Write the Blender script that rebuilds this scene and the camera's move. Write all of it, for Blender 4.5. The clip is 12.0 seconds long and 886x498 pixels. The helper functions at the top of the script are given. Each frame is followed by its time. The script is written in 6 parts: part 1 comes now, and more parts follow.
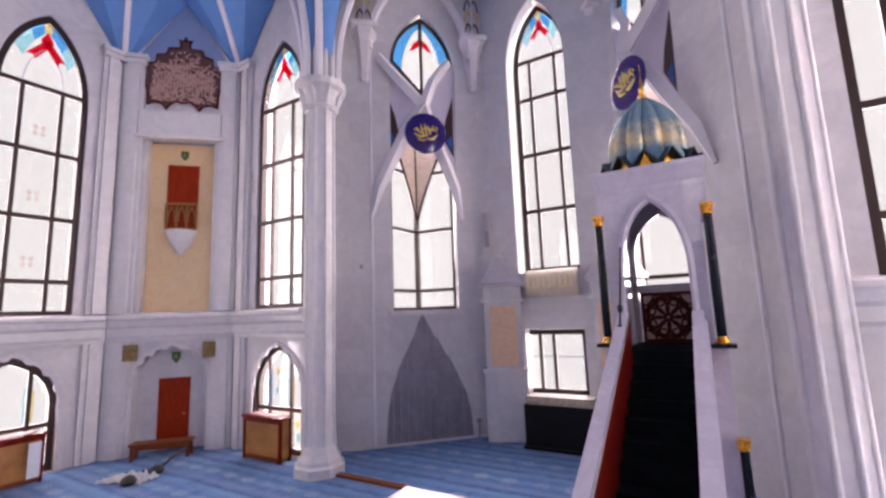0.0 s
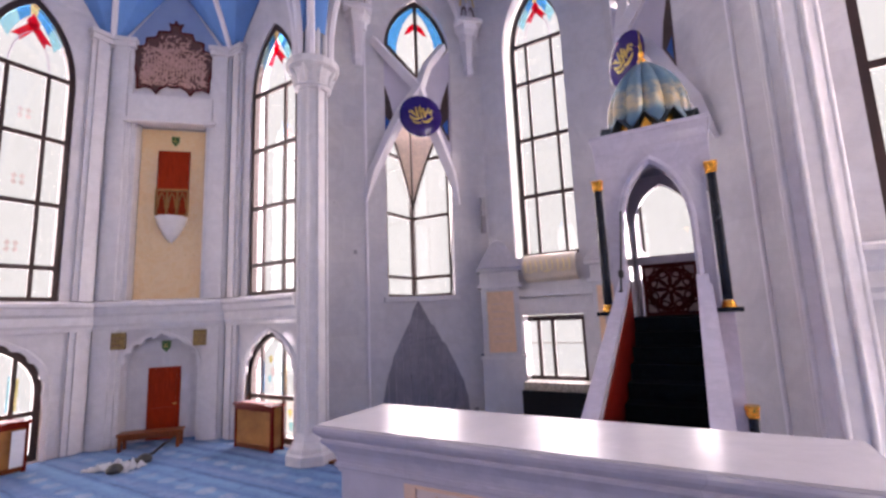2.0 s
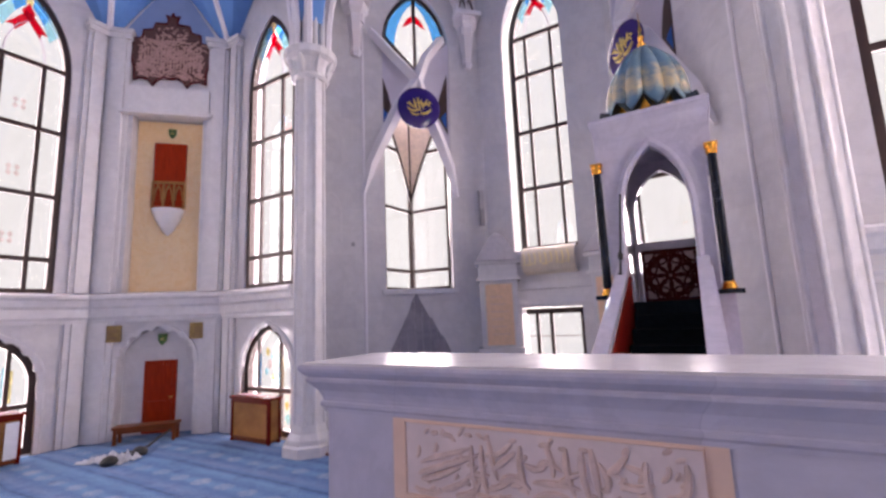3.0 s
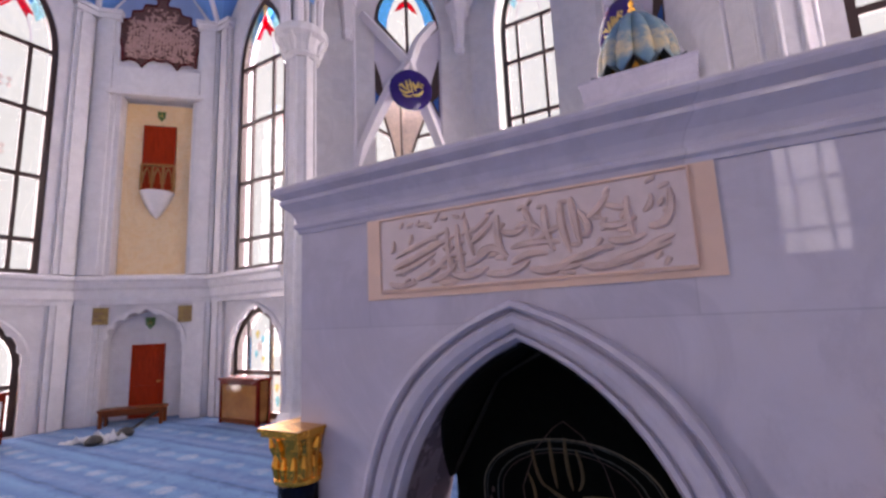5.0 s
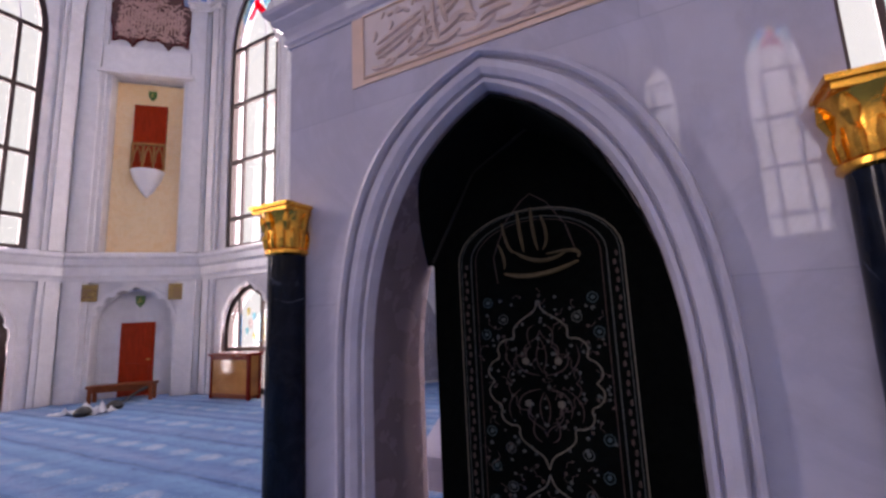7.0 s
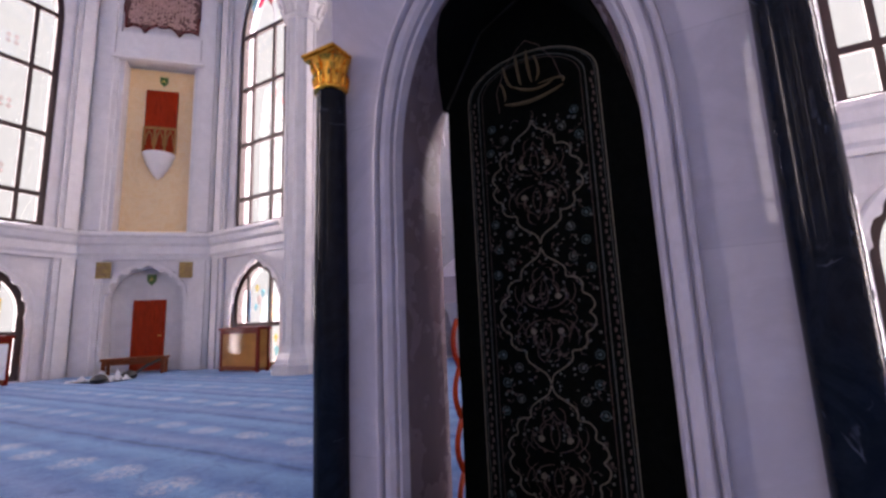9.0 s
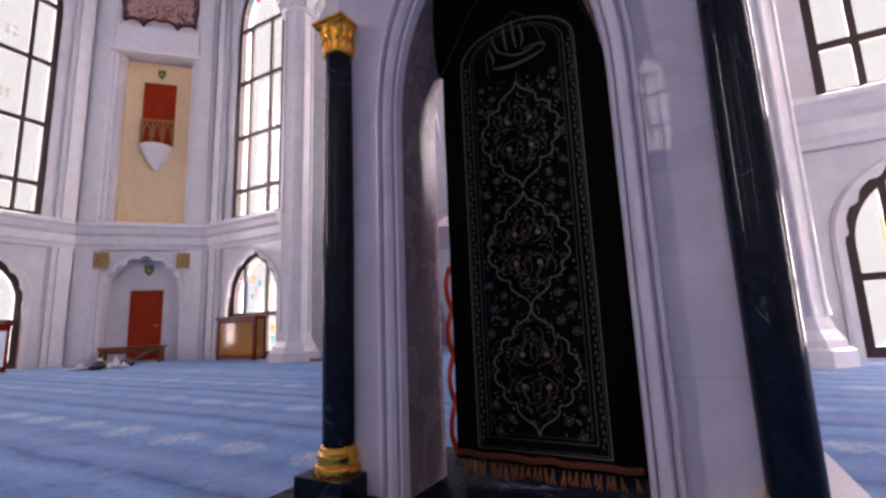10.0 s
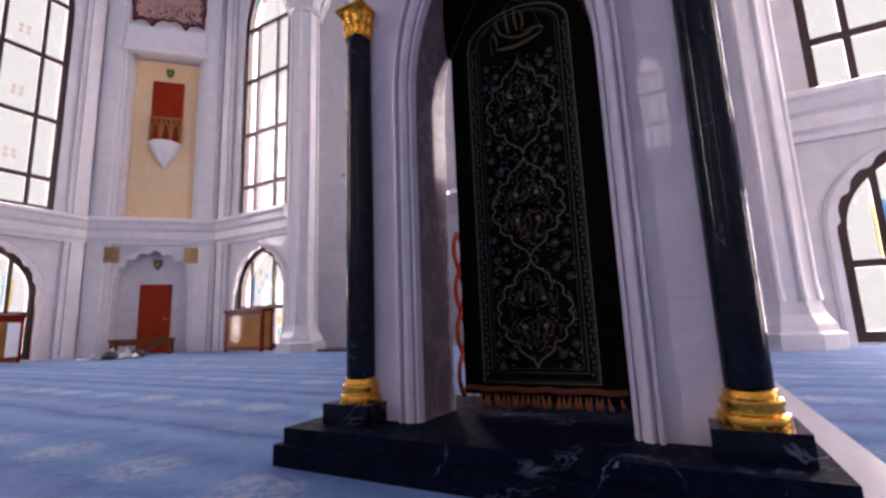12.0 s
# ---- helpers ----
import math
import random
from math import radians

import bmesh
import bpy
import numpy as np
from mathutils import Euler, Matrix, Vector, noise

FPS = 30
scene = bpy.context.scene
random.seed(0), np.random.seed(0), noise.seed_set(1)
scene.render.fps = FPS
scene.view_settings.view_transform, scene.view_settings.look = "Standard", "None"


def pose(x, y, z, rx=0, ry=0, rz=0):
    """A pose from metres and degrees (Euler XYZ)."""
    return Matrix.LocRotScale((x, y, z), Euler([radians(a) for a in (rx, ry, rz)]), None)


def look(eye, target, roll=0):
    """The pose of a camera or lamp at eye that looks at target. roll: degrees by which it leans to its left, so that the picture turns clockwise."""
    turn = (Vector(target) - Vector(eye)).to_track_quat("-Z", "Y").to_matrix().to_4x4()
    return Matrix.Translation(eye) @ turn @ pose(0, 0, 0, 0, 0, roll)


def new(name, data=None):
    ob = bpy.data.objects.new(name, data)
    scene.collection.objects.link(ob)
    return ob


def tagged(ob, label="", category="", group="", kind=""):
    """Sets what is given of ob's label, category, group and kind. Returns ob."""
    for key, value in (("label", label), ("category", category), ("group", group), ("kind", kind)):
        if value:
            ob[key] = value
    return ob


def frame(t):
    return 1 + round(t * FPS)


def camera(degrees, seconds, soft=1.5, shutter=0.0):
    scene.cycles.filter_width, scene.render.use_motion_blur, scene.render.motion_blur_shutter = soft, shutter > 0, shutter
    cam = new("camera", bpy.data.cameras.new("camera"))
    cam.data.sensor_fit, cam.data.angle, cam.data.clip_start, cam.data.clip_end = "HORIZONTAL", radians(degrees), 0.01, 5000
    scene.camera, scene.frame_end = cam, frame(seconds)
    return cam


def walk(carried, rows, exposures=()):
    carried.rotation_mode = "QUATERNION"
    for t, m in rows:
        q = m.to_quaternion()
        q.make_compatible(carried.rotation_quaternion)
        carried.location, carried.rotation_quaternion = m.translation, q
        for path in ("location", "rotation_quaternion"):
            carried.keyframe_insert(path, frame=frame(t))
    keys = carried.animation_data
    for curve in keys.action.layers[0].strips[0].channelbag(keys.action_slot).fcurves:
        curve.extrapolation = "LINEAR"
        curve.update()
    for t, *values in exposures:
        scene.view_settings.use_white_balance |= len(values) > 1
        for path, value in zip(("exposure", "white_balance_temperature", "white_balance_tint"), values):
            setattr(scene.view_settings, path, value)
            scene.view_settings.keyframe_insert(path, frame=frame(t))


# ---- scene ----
cam = camera(89.5, 12.0, soft=2.7)
PATH = [
    (0, (0.629, -1.637, 3.861), (-0.369, 0.074, 4.143), -2.1),
    (0.5, (0.561, -1.526, 3.728), (-0.463, 0.168, 4.013), -2.2),
    (1, (0.503, -1.433, 3.582), (-0.525, 0.259, 3.871), -2.2),
    (1.5, (0.495, -1.360, 3.445), (-0.513, 0.342, 3.738), -2.3),
    (2, (0.499, -1.299, 3.360), (-0.492, 0.414, 3.653), -2.4),
    (2.5, (0.485, -1.248, 3.248), (-0.503, 0.467, 3.544), -2.4),
    (3, (0.453, -1.190, 3.115), (-0.534, 0.524, 3.412), -2.4),
    (5, (0.399, -1.044, 2.493), (-0.562, 0.682, 2.804), -2.5),
    (5.5, (0.404, -1.021, 2.289), (-0.547, 0.710, 2.602), -2.5),
    (6, (0.413, -1.014, 2.114), (-0.528, 0.722, 2.428), -2.5),
    (6.5, (0.431, -1.034, 1.936), (-0.500, 0.708, 2.250), -2.6),
    (7, (0.424, -1.048, 1.795), (-0.507, 0.694, 2.112), -2.5),
    (9, (0.478, -1.310, 1.079), (-0.458, 0.428, 1.404), -2.4),
    (9.5, (0.528, -1.396, 0.927), (-0.392, 0.350, 1.252), -2.3),
    (10, (0.561, -1.479, 0.802), (-0.354, 0.269, 1.127), -2.2),
    (10.5, (0.578, -1.542, 0.719), (-0.340, 0.205, 1.044), -2.2),
    (11, (0.590, -1.594, 0.658), (-0.331, 0.151, 0.988), -2.1),
    (11.5, (0.603, -1.645, 0.608), (-0.321, 0.098, 0.937), -2.2),
    (12, (0.620, -1.686, 0.564), (-0.302, 0.057, 0.894), -2.2),
]
walk(cam, [(t, look(eye, target, roll)) for t, eye, target, roll in PATH], exposures=[(0.0, 0.42, 7550, 33.0), (12.0, 0.42, 7550, 33.0)])

# ---- light: overcast daylight through the windows ----
SKY_SUN = (radians(38), radians(150))
world = bpy.data.worlds.new("sky")
scene.world = world
world.use_nodes = True
wn = world.node_tree.nodes
sky = wn.new("ShaderNodeTexSky")
sky.sky_type, sky.sun_disc, sky.sun_elevation, sky.sun_rotation = "NISHITA", False, SKY_SUN[0], SKY_SUN[1]
wn["Background"].inputs["Strength"].default_value = 0.15
world.node_tree.links.new(sky.outputs[0], wn["Background"].inputs["Color"])
sun = new("sun", bpy.data.lights.new("sun", "SUN"))
sun.data.energy, sun.data.angle, sun.data.color = 1.0, radians(12), (1.0, 0.95, 0.88)
sun.matrix_world = look((0, 0, 30), (0 - 10 * math.sin(SKY_SUN[1]), 0 - 10 * math.cos(SKY_SUN[1]), 30 - 10 * math.tan(SKY_SUN[0])))
WINDOW_LIGHT = 24.0     # watts per square metre of window, the sky's own light
EAST_LIGHT, WEST_FILL, SOUTH_LIGHT = 1.5, 2.8, 0.35     # strengths set per side to balance the brightness of walls and gate
SKY_GLOW = 0.72         # the overcast sky as seen through the panes


# ---- materials ----
def mat_new(name):
    m = bpy.data.materials.new(name)
    m.use_nodes = True
    nt = m.node_tree
    return m, nt, nt.nodes["Principled BSDF"]


def tex_noise(nt, scale, detail=6, rough=0.6, distortion=0.0, vec=None):
    n = nt.nodes.new("ShaderNodeTexNoise")
    n.inputs["Scale"].default_value, n.inputs["Detail"].default_value = scale, detail
    n.inputs["Roughness"].default_value, n.inputs["Distortion"].default_value = rough, distortion
    nt.links.new(vec or coords(nt), n.inputs["Vector"])
    return n


def coords(nt):
    n = nt.nodes.get("coords")
    if not n:
        n = nt.nodes.new("ShaderNodeTexCoord")
        n.name = "coords"
        o = nt.nodes.new("ShaderNodeNewGeometry")
        o.name = "geo"
    return nt.nodes["geo"].outputs["Position"]


def ramp(nt, src, stops):
    r = nt.nodes.new("ShaderNodeValToRGB")
    e = r.color_ramp.elements
    while len(e) < len(stops):
        e.new(0.5)
    for el, (p, c) in zip(e, stops):
        el.position, el.color = p, (*c, 1) if len(c) == 3 else c
    nt.links.new(src, r.inputs[0])
    return r.outputs[0]


def mixc(nt, a, b, fac, mode="MIX"):
    m = nt.nodes.new("ShaderNodeMix")
    m.data_type, m.blend_type = "RGBA", mode
    for sock, v in ((m.inputs[0], fac), (m.inputs[6], a), (m.inputs[7], b)):
        if isinstance(v, (int, float)):
            sock.default_value = v
        elif isinstance(v, tuple):
            sock.default_value = (*v, 1)
        else:
            nt.links.new(v, sock)
    return m.outputs[2]


def bump(nt, src, bsdf, strength=0.1, dist=0.01):
    b = nt.nodes.new("ShaderNodeBump")
    b.inputs["Strength"].default_value, b.inputs["Distance"].default_value = strength, dist
    nt.links.new(src, b.inputs["Height"])
    nt.links.new(b.outputs[0], bsdf.inputs["Normal"])


def marble(name, base, vein, rough=0.18, vein_scale=0.9, amount=0.5, slab=None, spec=None, thin=None):
    m, nt, b = mat_new(name)
    n1 = tex_noise(nt, vein_scale, 8, 0.65, 1.6)
    n2 = tex_noise(nt, vein_scale * 6, 6, 0.6, 0.4)
    v = ramp(nt, n1.outputs[0], [(0.36, (0, 0, 0)), (0.48, (amount, amount, amount)), (0.53, (amount * 0.3,) * 3), (0.75, (0, 0, 0))])
    c = mixc(nt, base, vein, v)
    c2 = mixc(nt, c, tuple(x * 0.83 for x in base), ramp(nt, n2.outputs[0], [(0.42, (0, 0, 0)), (0.7, (0.55,) * 3)]))
    if slab:
        # slabs cut from different blocks: a slight change of tone from one to the next, with a fine joint
        br = nt.nodes.new("ShaderNodeTexBrick")
        br.inputs["Scale"].default_value = 1.0
        br.inputs["Brick Width"].default_value, br.inputs["Row Height"].default_value = slab
        br.inputs["Mortar Size"].default_value = 0.0022
        br.inputs["Color1"].default_value, br.inputs["Color2"].default_value = (1, 1, 1, 1), (0.91, 0.91, 0.93, 1)
        br.inputs["Mortar"].default_value = (0.85, 0.85, 0.87, 1)
        sep = nt.nodes.new("ShaderNodeSeparateXYZ")
        add = nt.nodes.new("ShaderNodeMath")
        add.operation = "ADD"
        com = nt.nodes.new("ShaderNodeCombineXYZ")
        nt.links.new(coords(nt), sep.inputs[0])
        nt.links.new(sep.outputs[0], add.inputs[0])
        nt.links.new(sep.outputs[1], add.inputs[1])
        nt.links.new(add.outputs[0], com.inputs[0])
        nt.links.new(sep.outputs[2], com.inputs[1])
        nt.links.new(com.outputs[0], br.inputs["Vector"])
        c2 = mixc(nt, c2, br.outputs[0], 1.0, "MULTIPLY")
    if thin:
        # sparse hairline veins that come and go
        n3 = tex_noise(nt, 2.6, 5, 0.55, 1.2)
        n4 = tex_noise(nt, 3.5, 4, 0.6, 0.3)
        hair = ramp(nt, n3.outputs[0], [(0.488, (0, 0, 0)), (0.497, (1, 1, 1)), (0.503, (1, 1, 1)), (0.512, (0, 0, 0))])
        gate_ = ramp(nt, n4.outputs[0], [(0.53, (0, 0, 0)), (0.68, (0.8,) * 3)])
        c2 = mixc(nt, c2, thin, mixc(nt, hair, gate_, 1.0, "MULTIPLY"))
    nt.links.new(c2, b.inputs["Base Color"])
    r = ramp(nt, n2.outputs[0], [(0.3, (rough,) * 3), (0.75, (rough * 1.7,) * 3)])
    nt.links.new(r, b.inputs["Roughness"])
    if spec is not None:
        b.inputs["Specular IOR Level"].default_value = spec
    bump(nt, n2.outputs[0], b, 0.04, 0.004)
    return m


def plain(name, color, rough=0.5, metal=0.0, var=0.15, scale=8.0, bumps=0.08, spec=None):
    m, nt, b = mat_new(name)
    n = tex_noise(nt, scale, 6, 0.6, 0.3)
    n2 = tex_noise(nt, scale * 7, 4, 0.6)
    dark, light = tuple(x * (1 - var) for x in color), tuple(min(1, x * (1 + var)) for x in color)
    c = mixc(nt, dark, light, ramp(nt, n.outputs[0], [(0.3, (0, 0, 0)), (0.7, (1, 1, 1))]))
    nt.links.new(c, b.inputs["Base Color"])
    b.inputs["Metallic"].default_value = metal
    nt.links.new(ramp(nt, n2.outputs[0], [(0.3, (rough * 0.85,) * 3), (0.7, (min(1, rough * 1.2),) * 3)]), b.inputs["Roughness"])
    if spec is not None:
        b.inputs["Specular IOR Level"].default_value = spec
    bump(nt, n2.outputs[0], b, bumps, 0.004)
    return m


def wood(name, color, rough=0.35):
    m, nt, b = mat_new(name)
    mp = nt.nodes.new("ShaderNodeMapping")
    mp.inputs["Scale"].default_value = (14, 14, 1.2)
    nt.links.new(coords(nt), mp.inputs[0])
    n = tex_noise(nt, 2.0, 8, 0.7, 0.8, mp.outputs[0])
    c = ramp(nt, n.outputs[0], [(0.3, tuple(x * 0.55 for x in color)), (0.55, color), (0.75, tuple(min(1, x * 1.35) for x in color))])
    nt.links.new(c, b.inputs["Base Color"])
    b.inputs["Roughness"].default_value = rough
    b.inputs["Specular IOR Level"].default_value = 0.12
    bump(nt, n.outputs[0], b, 0.08, 0.003)
    return m


def carpet(name):
    m, nt, b = mat_new(name)
    sep = nt.nodes.new("ShaderNodeSeparateXYZ")
    nt.links.new(coords(nt), sep.inputs[0])

    def math_node(op, a, b_=0.0, c=0.0):
        n = nt.nodes.new("ShaderNodeMath")
        n.operation = op
        for k, v in enumerate((a, b_, c)):
            if isinstance(v, (int, float)):
                n.inputs[k].default_value = v
            else:
                nt.links.new(v, n.inputs[k])
        return n.outputs[0]

    # prayer rows, 1.28 m deep, across the hall, their edges a little wavy
    wob = tex_noise(nt, 0.7, 4, 0.6)
    y = math_node("MULTIPLY_ADD", wob.outputs[0], 0.26, sep.outputs[1])
    f = math_node("FRACT", math_node("MULTIPLY_ADD", y, 1 / 1.28, -0.20))
    dark, mid, light, lilac = (0.013, 0.048, 0.165), (0.052, 0.155, 0.37), (0.14, 0.315, 0.55), (0.18, 0.255, 0.46)
    rows = ramp(nt, f, [(0.0, dark), (0.03, mid), (0.16, lilac), (0.34, mid), (0.50, light), (0.66, mid), (0.86, light), (0.955, mid), (0.985, dark)])
    n = tex_noise(nt, 3.2, 8, 0.75, 0.9)
    n2 = tex_noise(nt, 90, 3, 0.7)
    n4 = tex_noise(nt, 0.45, 4, 0.6, 0.8)
    n5 = tex_noise(nt, 24, 5, 0.75, 0.5)
    rows = mixc(nt, rows, mid, ramp(nt, n4.outputs[0], [(0.35, (0.6,) * 3), (0.62, (0.1,) * 3)]))
    c = mixc(nt, rows, light, ramp(nt, n.outputs[0], [(0.47, (0, 0, 0)), (0.7, (0.55,) * 3)]))
    c = mixc(nt, c, dark, ramp(nt, n.outputs[0], [(0.28, (0.8,) * 3), (0.45, (0, 0, 0))]))
    # woven flower sprigs in a row down the middle of each strip
    dx = math_node("SUBTRACT", math_node("FRACT", math_node("MULTIPLY_ADD", sep.outputs[0], 1 / 0.725, 0.60)), 0.5)
    dy = math_node("SUBTRACT", f, 0.5)
    d2 = math_node("ADD", math_node("MULTIPLY", math_node("MULTIPLY", dx, dx), 10.0), math_node("MULTIPLY", math_node("MULTIPLY", dy, dy), 42.0))
    n3 = tex_noise(nt, 15, 5, 0.75, 1.4)
    near = ramp(nt, d2, [(0.35, (1, 1, 1)), (1.0, (0, 0, 0))])
    spots = ramp(nt, n3.outputs[0], [(0.45, (0, 0, 0)), (0.54, (1, 1, 1))])
    both = mixc(nt, near, spots, 1.0, "MULTIPLY")
    n6 = tex_noise(nt, 5, 3, 0.6)
    c = mixc(nt, c, mixc(nt, (0.50, 0.43, 0.54), (0.54, 0.56, 0.52), n6.outputs[0]), mixc(nt, both, ramp(nt, n4.outputs[0], [(0.36, (0.25,) * 3), (0.62, (0.75,) * 3)]), 1.0, "MULTIPLY"))
    # smaller sprays scattered between them
    vo = nt.nodes.new("ShaderNodeTexVoronoi")
    vo.inputs["Scale"].default_value = 2.3
    nt.links.new(coords(nt), vo.inputs["Vector"])
    near2 = ramp(nt, vo.outputs["Distance"], [(0.10, (1, 1, 1)), (0.40, (0, 0, 0))])
    c = mixc(nt, c, (0.20, 0.27, 0.46), mixc(nt, mixc(nt, near2, spots, 1.0, "MULTIPLY"), (0.45, 0.45, 0.45), 1.0, "MULTIPLY"))
    c = mixc(nt, c, (0.55, 0.57, 0.62), ramp(nt, n5.outputs[0], [(0.36, (0.6,) * 3), (0.6, (0,) * 3)]), "MULTIPLY")
    c = mixc(nt, c, (0.6, 0.6, 0.6), ramp(nt, n2.outputs[0], [(0.35, (0.35,) * 3), (0.7, (0,) * 3)]), "MULTIPLY")
    nt.links.new(c, b.inputs["Base Color"])
    b.inputs["Roughness"].default_value = 0.95
    b.inputs["Sheen Weight"].default_value = 0.18
    b.inputs["Sheen Tint"].default_value = (0.65, 0.84, 1.0, 1)
    b.inputs["Specular IOR Level"].default_value = 0.2
    bump(nt, mixc(nt, n2.outputs[0], n5.outputs[0], 0.5), b, 0.6, 0.010)
    return m


def glass(name, tint, gloss=0.06):
    m, nt, b = mat_new(name)
    nt.nodes.remove(b)
    t = nt.nodes.new("ShaderNodeBsdfTransparent")
    g = nt.nodes.new("ShaderNodeBsdfGlossy")
    g.inputs["Roughness"].default_value = 0.04
    mx = nt.nodes.new("ShaderNodeMixShader")
    mx.inputs[0].default_value = gloss
    n = tex_noise(nt, 3.0, 4, 0.6)
    c = mixc(nt, tint, tuple(x * 0.975 for x in tint), n.outputs[0])
    nt.links.new(c, t.inputs[0])
    nt.links.new(t.outputs[0], mx.inputs[1])
    nt.links.new(g.outputs[0], mx.inputs[2])
    nt.links.new(mx.outputs[0], nt.nodes["Material Output"].inputs[0])
    return m


MARBLE = marble("white_marble", (0.69, 0.67, 0.680), (0.53, 0.52, 0.555), 0.065, 0.7, 0.40, (1.1, 0.72))
MARBLE_TRIM = marble("white_marble_trim", (0.70, 0.68, 0.69), (0.56, 0.54, 0.57), 0.14, 0.9, 0.35)
MARBLE_MINBAR = marble("lilac_white_marble", (0.56, 0.53, 0.615), (0.42, 0.395, 0.475), 0.022, 1.6, 0.5, (0.86, 0.62))
MARBLE_HONED = marble("honed_lilac_marble", (0.56, 0.53, 0.615), (0.42, 0.395, 0.475), 0.28, 1.6, 0.5)
GREY_MARBLE = marble("grey_marble", (0.235, 0.225, 0.265), (0.36, 0.345, 0.39), 0.10, 0.6, 0.6, (0.22, 6.0))
ONYX = marble("cream_onyx", (0.88, 0.60, 0.32), (0.90, 0.70, 0.45), 0.22, 0.8, 0.6)
BEIGE = plain("beige_carved_stone", (0.74, 0.51, 0.40), 0.5, 0, 0.08, 6)
PINK = plain("pink_carved_stone", (0.66, 0.54, 0.53), 0.5, 0, 0.1, 9)
GREEN_MARBLE = marble("dark_green_marble", (0.0020, 0.0044, 0.0105), (0.06, 0.09, 0.15), 0.10, 4.5, 0.08, spec=0.14, thin=(0.15, 0.18, 0.25))
BASE_MARBLE = marble("navy_black_marble", (0.0010, 0.0026, 0.0100), (0.05, 0.08, 0.15), 0.42, 6.0, 0.08, spec=0.03, thin=(0.16, 0.20, 0.30))
GOLD = plain("gilded_metal", (0.86, 0.41, 0.065), 0.24, 1.0, 0.2, 12, 0.12)
GOLD_PAINT = plain("gold_paint", (0.72, 0.52, 0.16), 0.35, 0.5, 0.15, 14)
CARPET = carpet("blue_prayer_carpet")
FRAME = plain("dark_brown_window_frame", (0.030, 0.011, 0.009), 0.4, 0, 0.2, 5)
REDWOOD = wood("red_mahogany", (0.36, 0.030, 0.006), 0.30)
BROWNWOOD = wood("brown_wood", (0.20, 0.055, 0.02), 0.35)
DARKRED = wood("dark_red_lattice_wood", (0.105, 0.010, 0.010), 0.4)
BLUE = plain("blue_vault_plaster", (0.10, 0.275, 0.60), 0.75, 0, 0.08, 1.2)
PLASTER = plain("white_plaster", (0.74, 0.71, 0.75), 0.6, 0, 0.05, 1.5)
# darker lilac copy of the plaster, the webs' shade put into its colour
SHADEPLASTER = plain("shaded_lilac_plaster", (0.52, 0.50, 0.60), 0.7, 0, 0.06, 1.5)
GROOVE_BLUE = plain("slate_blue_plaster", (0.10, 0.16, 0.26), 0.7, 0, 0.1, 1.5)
BROWNRELIEF = plain("carved_brown_relief", (0.10, 0.042, 0.036), 0.55, 0, 0.4, 22, 0.5)
DISC = plain("violet_enamel", (0.028, 0.012, 0.13), 0.16, 0, 0.15, 3)
GREENTILE = plain("green_enamel", (0.05, 0.14, 0.03), 0.3, 0, 0.3, 20)
TEAL = plain("teal_patina_dome", (0.10, 0.22, 0.28), 0.28, 0.35, 0.35, 5, 0.1)
DOMEDARK = plain("dark_teal_metal", (0.018, 0.035, 0.05), 0.3, 0.4, 0.3, 9)
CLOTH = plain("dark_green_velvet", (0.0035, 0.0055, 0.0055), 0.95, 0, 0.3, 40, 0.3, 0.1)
THREAD = plain("pale_gold_thread", (0.135, 0.125, 0.095), 0.55, 0.1, 0.3, 60)
THREAD2 = plain("grey_green_thread", (0.066, 0.082, 0.080), 0.6, 0.1, 0.4, 60)
THREAD3 = plain("muted_rose_thread", (0.06, 0.038, 0.034), 0.6, 0.1, 0.4, 60)
FRINGE = plain("orange_gold_fringe", (0.20, 0.062, 0.013), 0.6, 0.1, 0.35, 50)
BRAID = plain("rust_braid", (0.10, 0.016, 0.003), 0.8, 0.0, 0.35, 50)
STAIRCLOTH = plain("dark_green_stair_carpet", (0.005, 0.010, 0.014), 0.95, 0, 0.35, 14, 0.4, 0.1)
BLACK = plain("black_lacquer", (0.006, 0.006, 0.007), 0.35, 0, 0.2, 8, spec=0.15)
BLACKPLASTIC = plain("black_plastic", (0.012, 0.012, 0.012), 0.45, 0, 0.2, 20)
WHITECLOTH = plain("white_cloth", (0.72, 0.74, 0.78), 0.9, 0, 0.06, 10, 0.3)
GREYPLASTIC = plain("grey_plastic", (0.28, 0.27, 0.29), 0.45, 0, 0.1, 10)
GLASS = glass("clear_glass", (0.97, 0.98, 1.0))
G_BLUE = glass("blue_stained_glass", (0.26, 0.66, 0.95))
G_CYAN = glass("pale_cyan_stained_glass", (0.66, 0.92, 0.98))
G_RED = glass("red_stained_glass", (0.93, 0.07, 0.13))
G_YELLOW = glass("yellow_stained_glass", (0.98, 0.89, 0.62))
G_ROSE = glass("rose_stained_glass", (0.98, 0.90, 0.90))


# ---- mesh helpers ----
from mathutils.geometry import tessellate_polygon


def part(name, bm, material, parent=None, label="", smooth=False):
    me = bpy.data.meshes.new(name)
    bmesh.ops.recalc_face_normals(bm, faces=bm.faces)
    if smooth:
        for f in bm.faces:
            f.smooth = True
    bm.to_mesh(me)
    bm.free()
    me.materials.append(material)
    ob = new(name, me)
    if smooth:
        me.set_sharp_from_angle(angle=radians(40))
    if parent:
        ob.parent = parent
    if label:
        ob["label"] = label
    return ob


def thing(name, m, label, category, group="", kind=""):
    e = new(name)
    e.matrix_world = m
    e.empty_display_size = 0.1
    return tagged(e, label, category, group, kind)


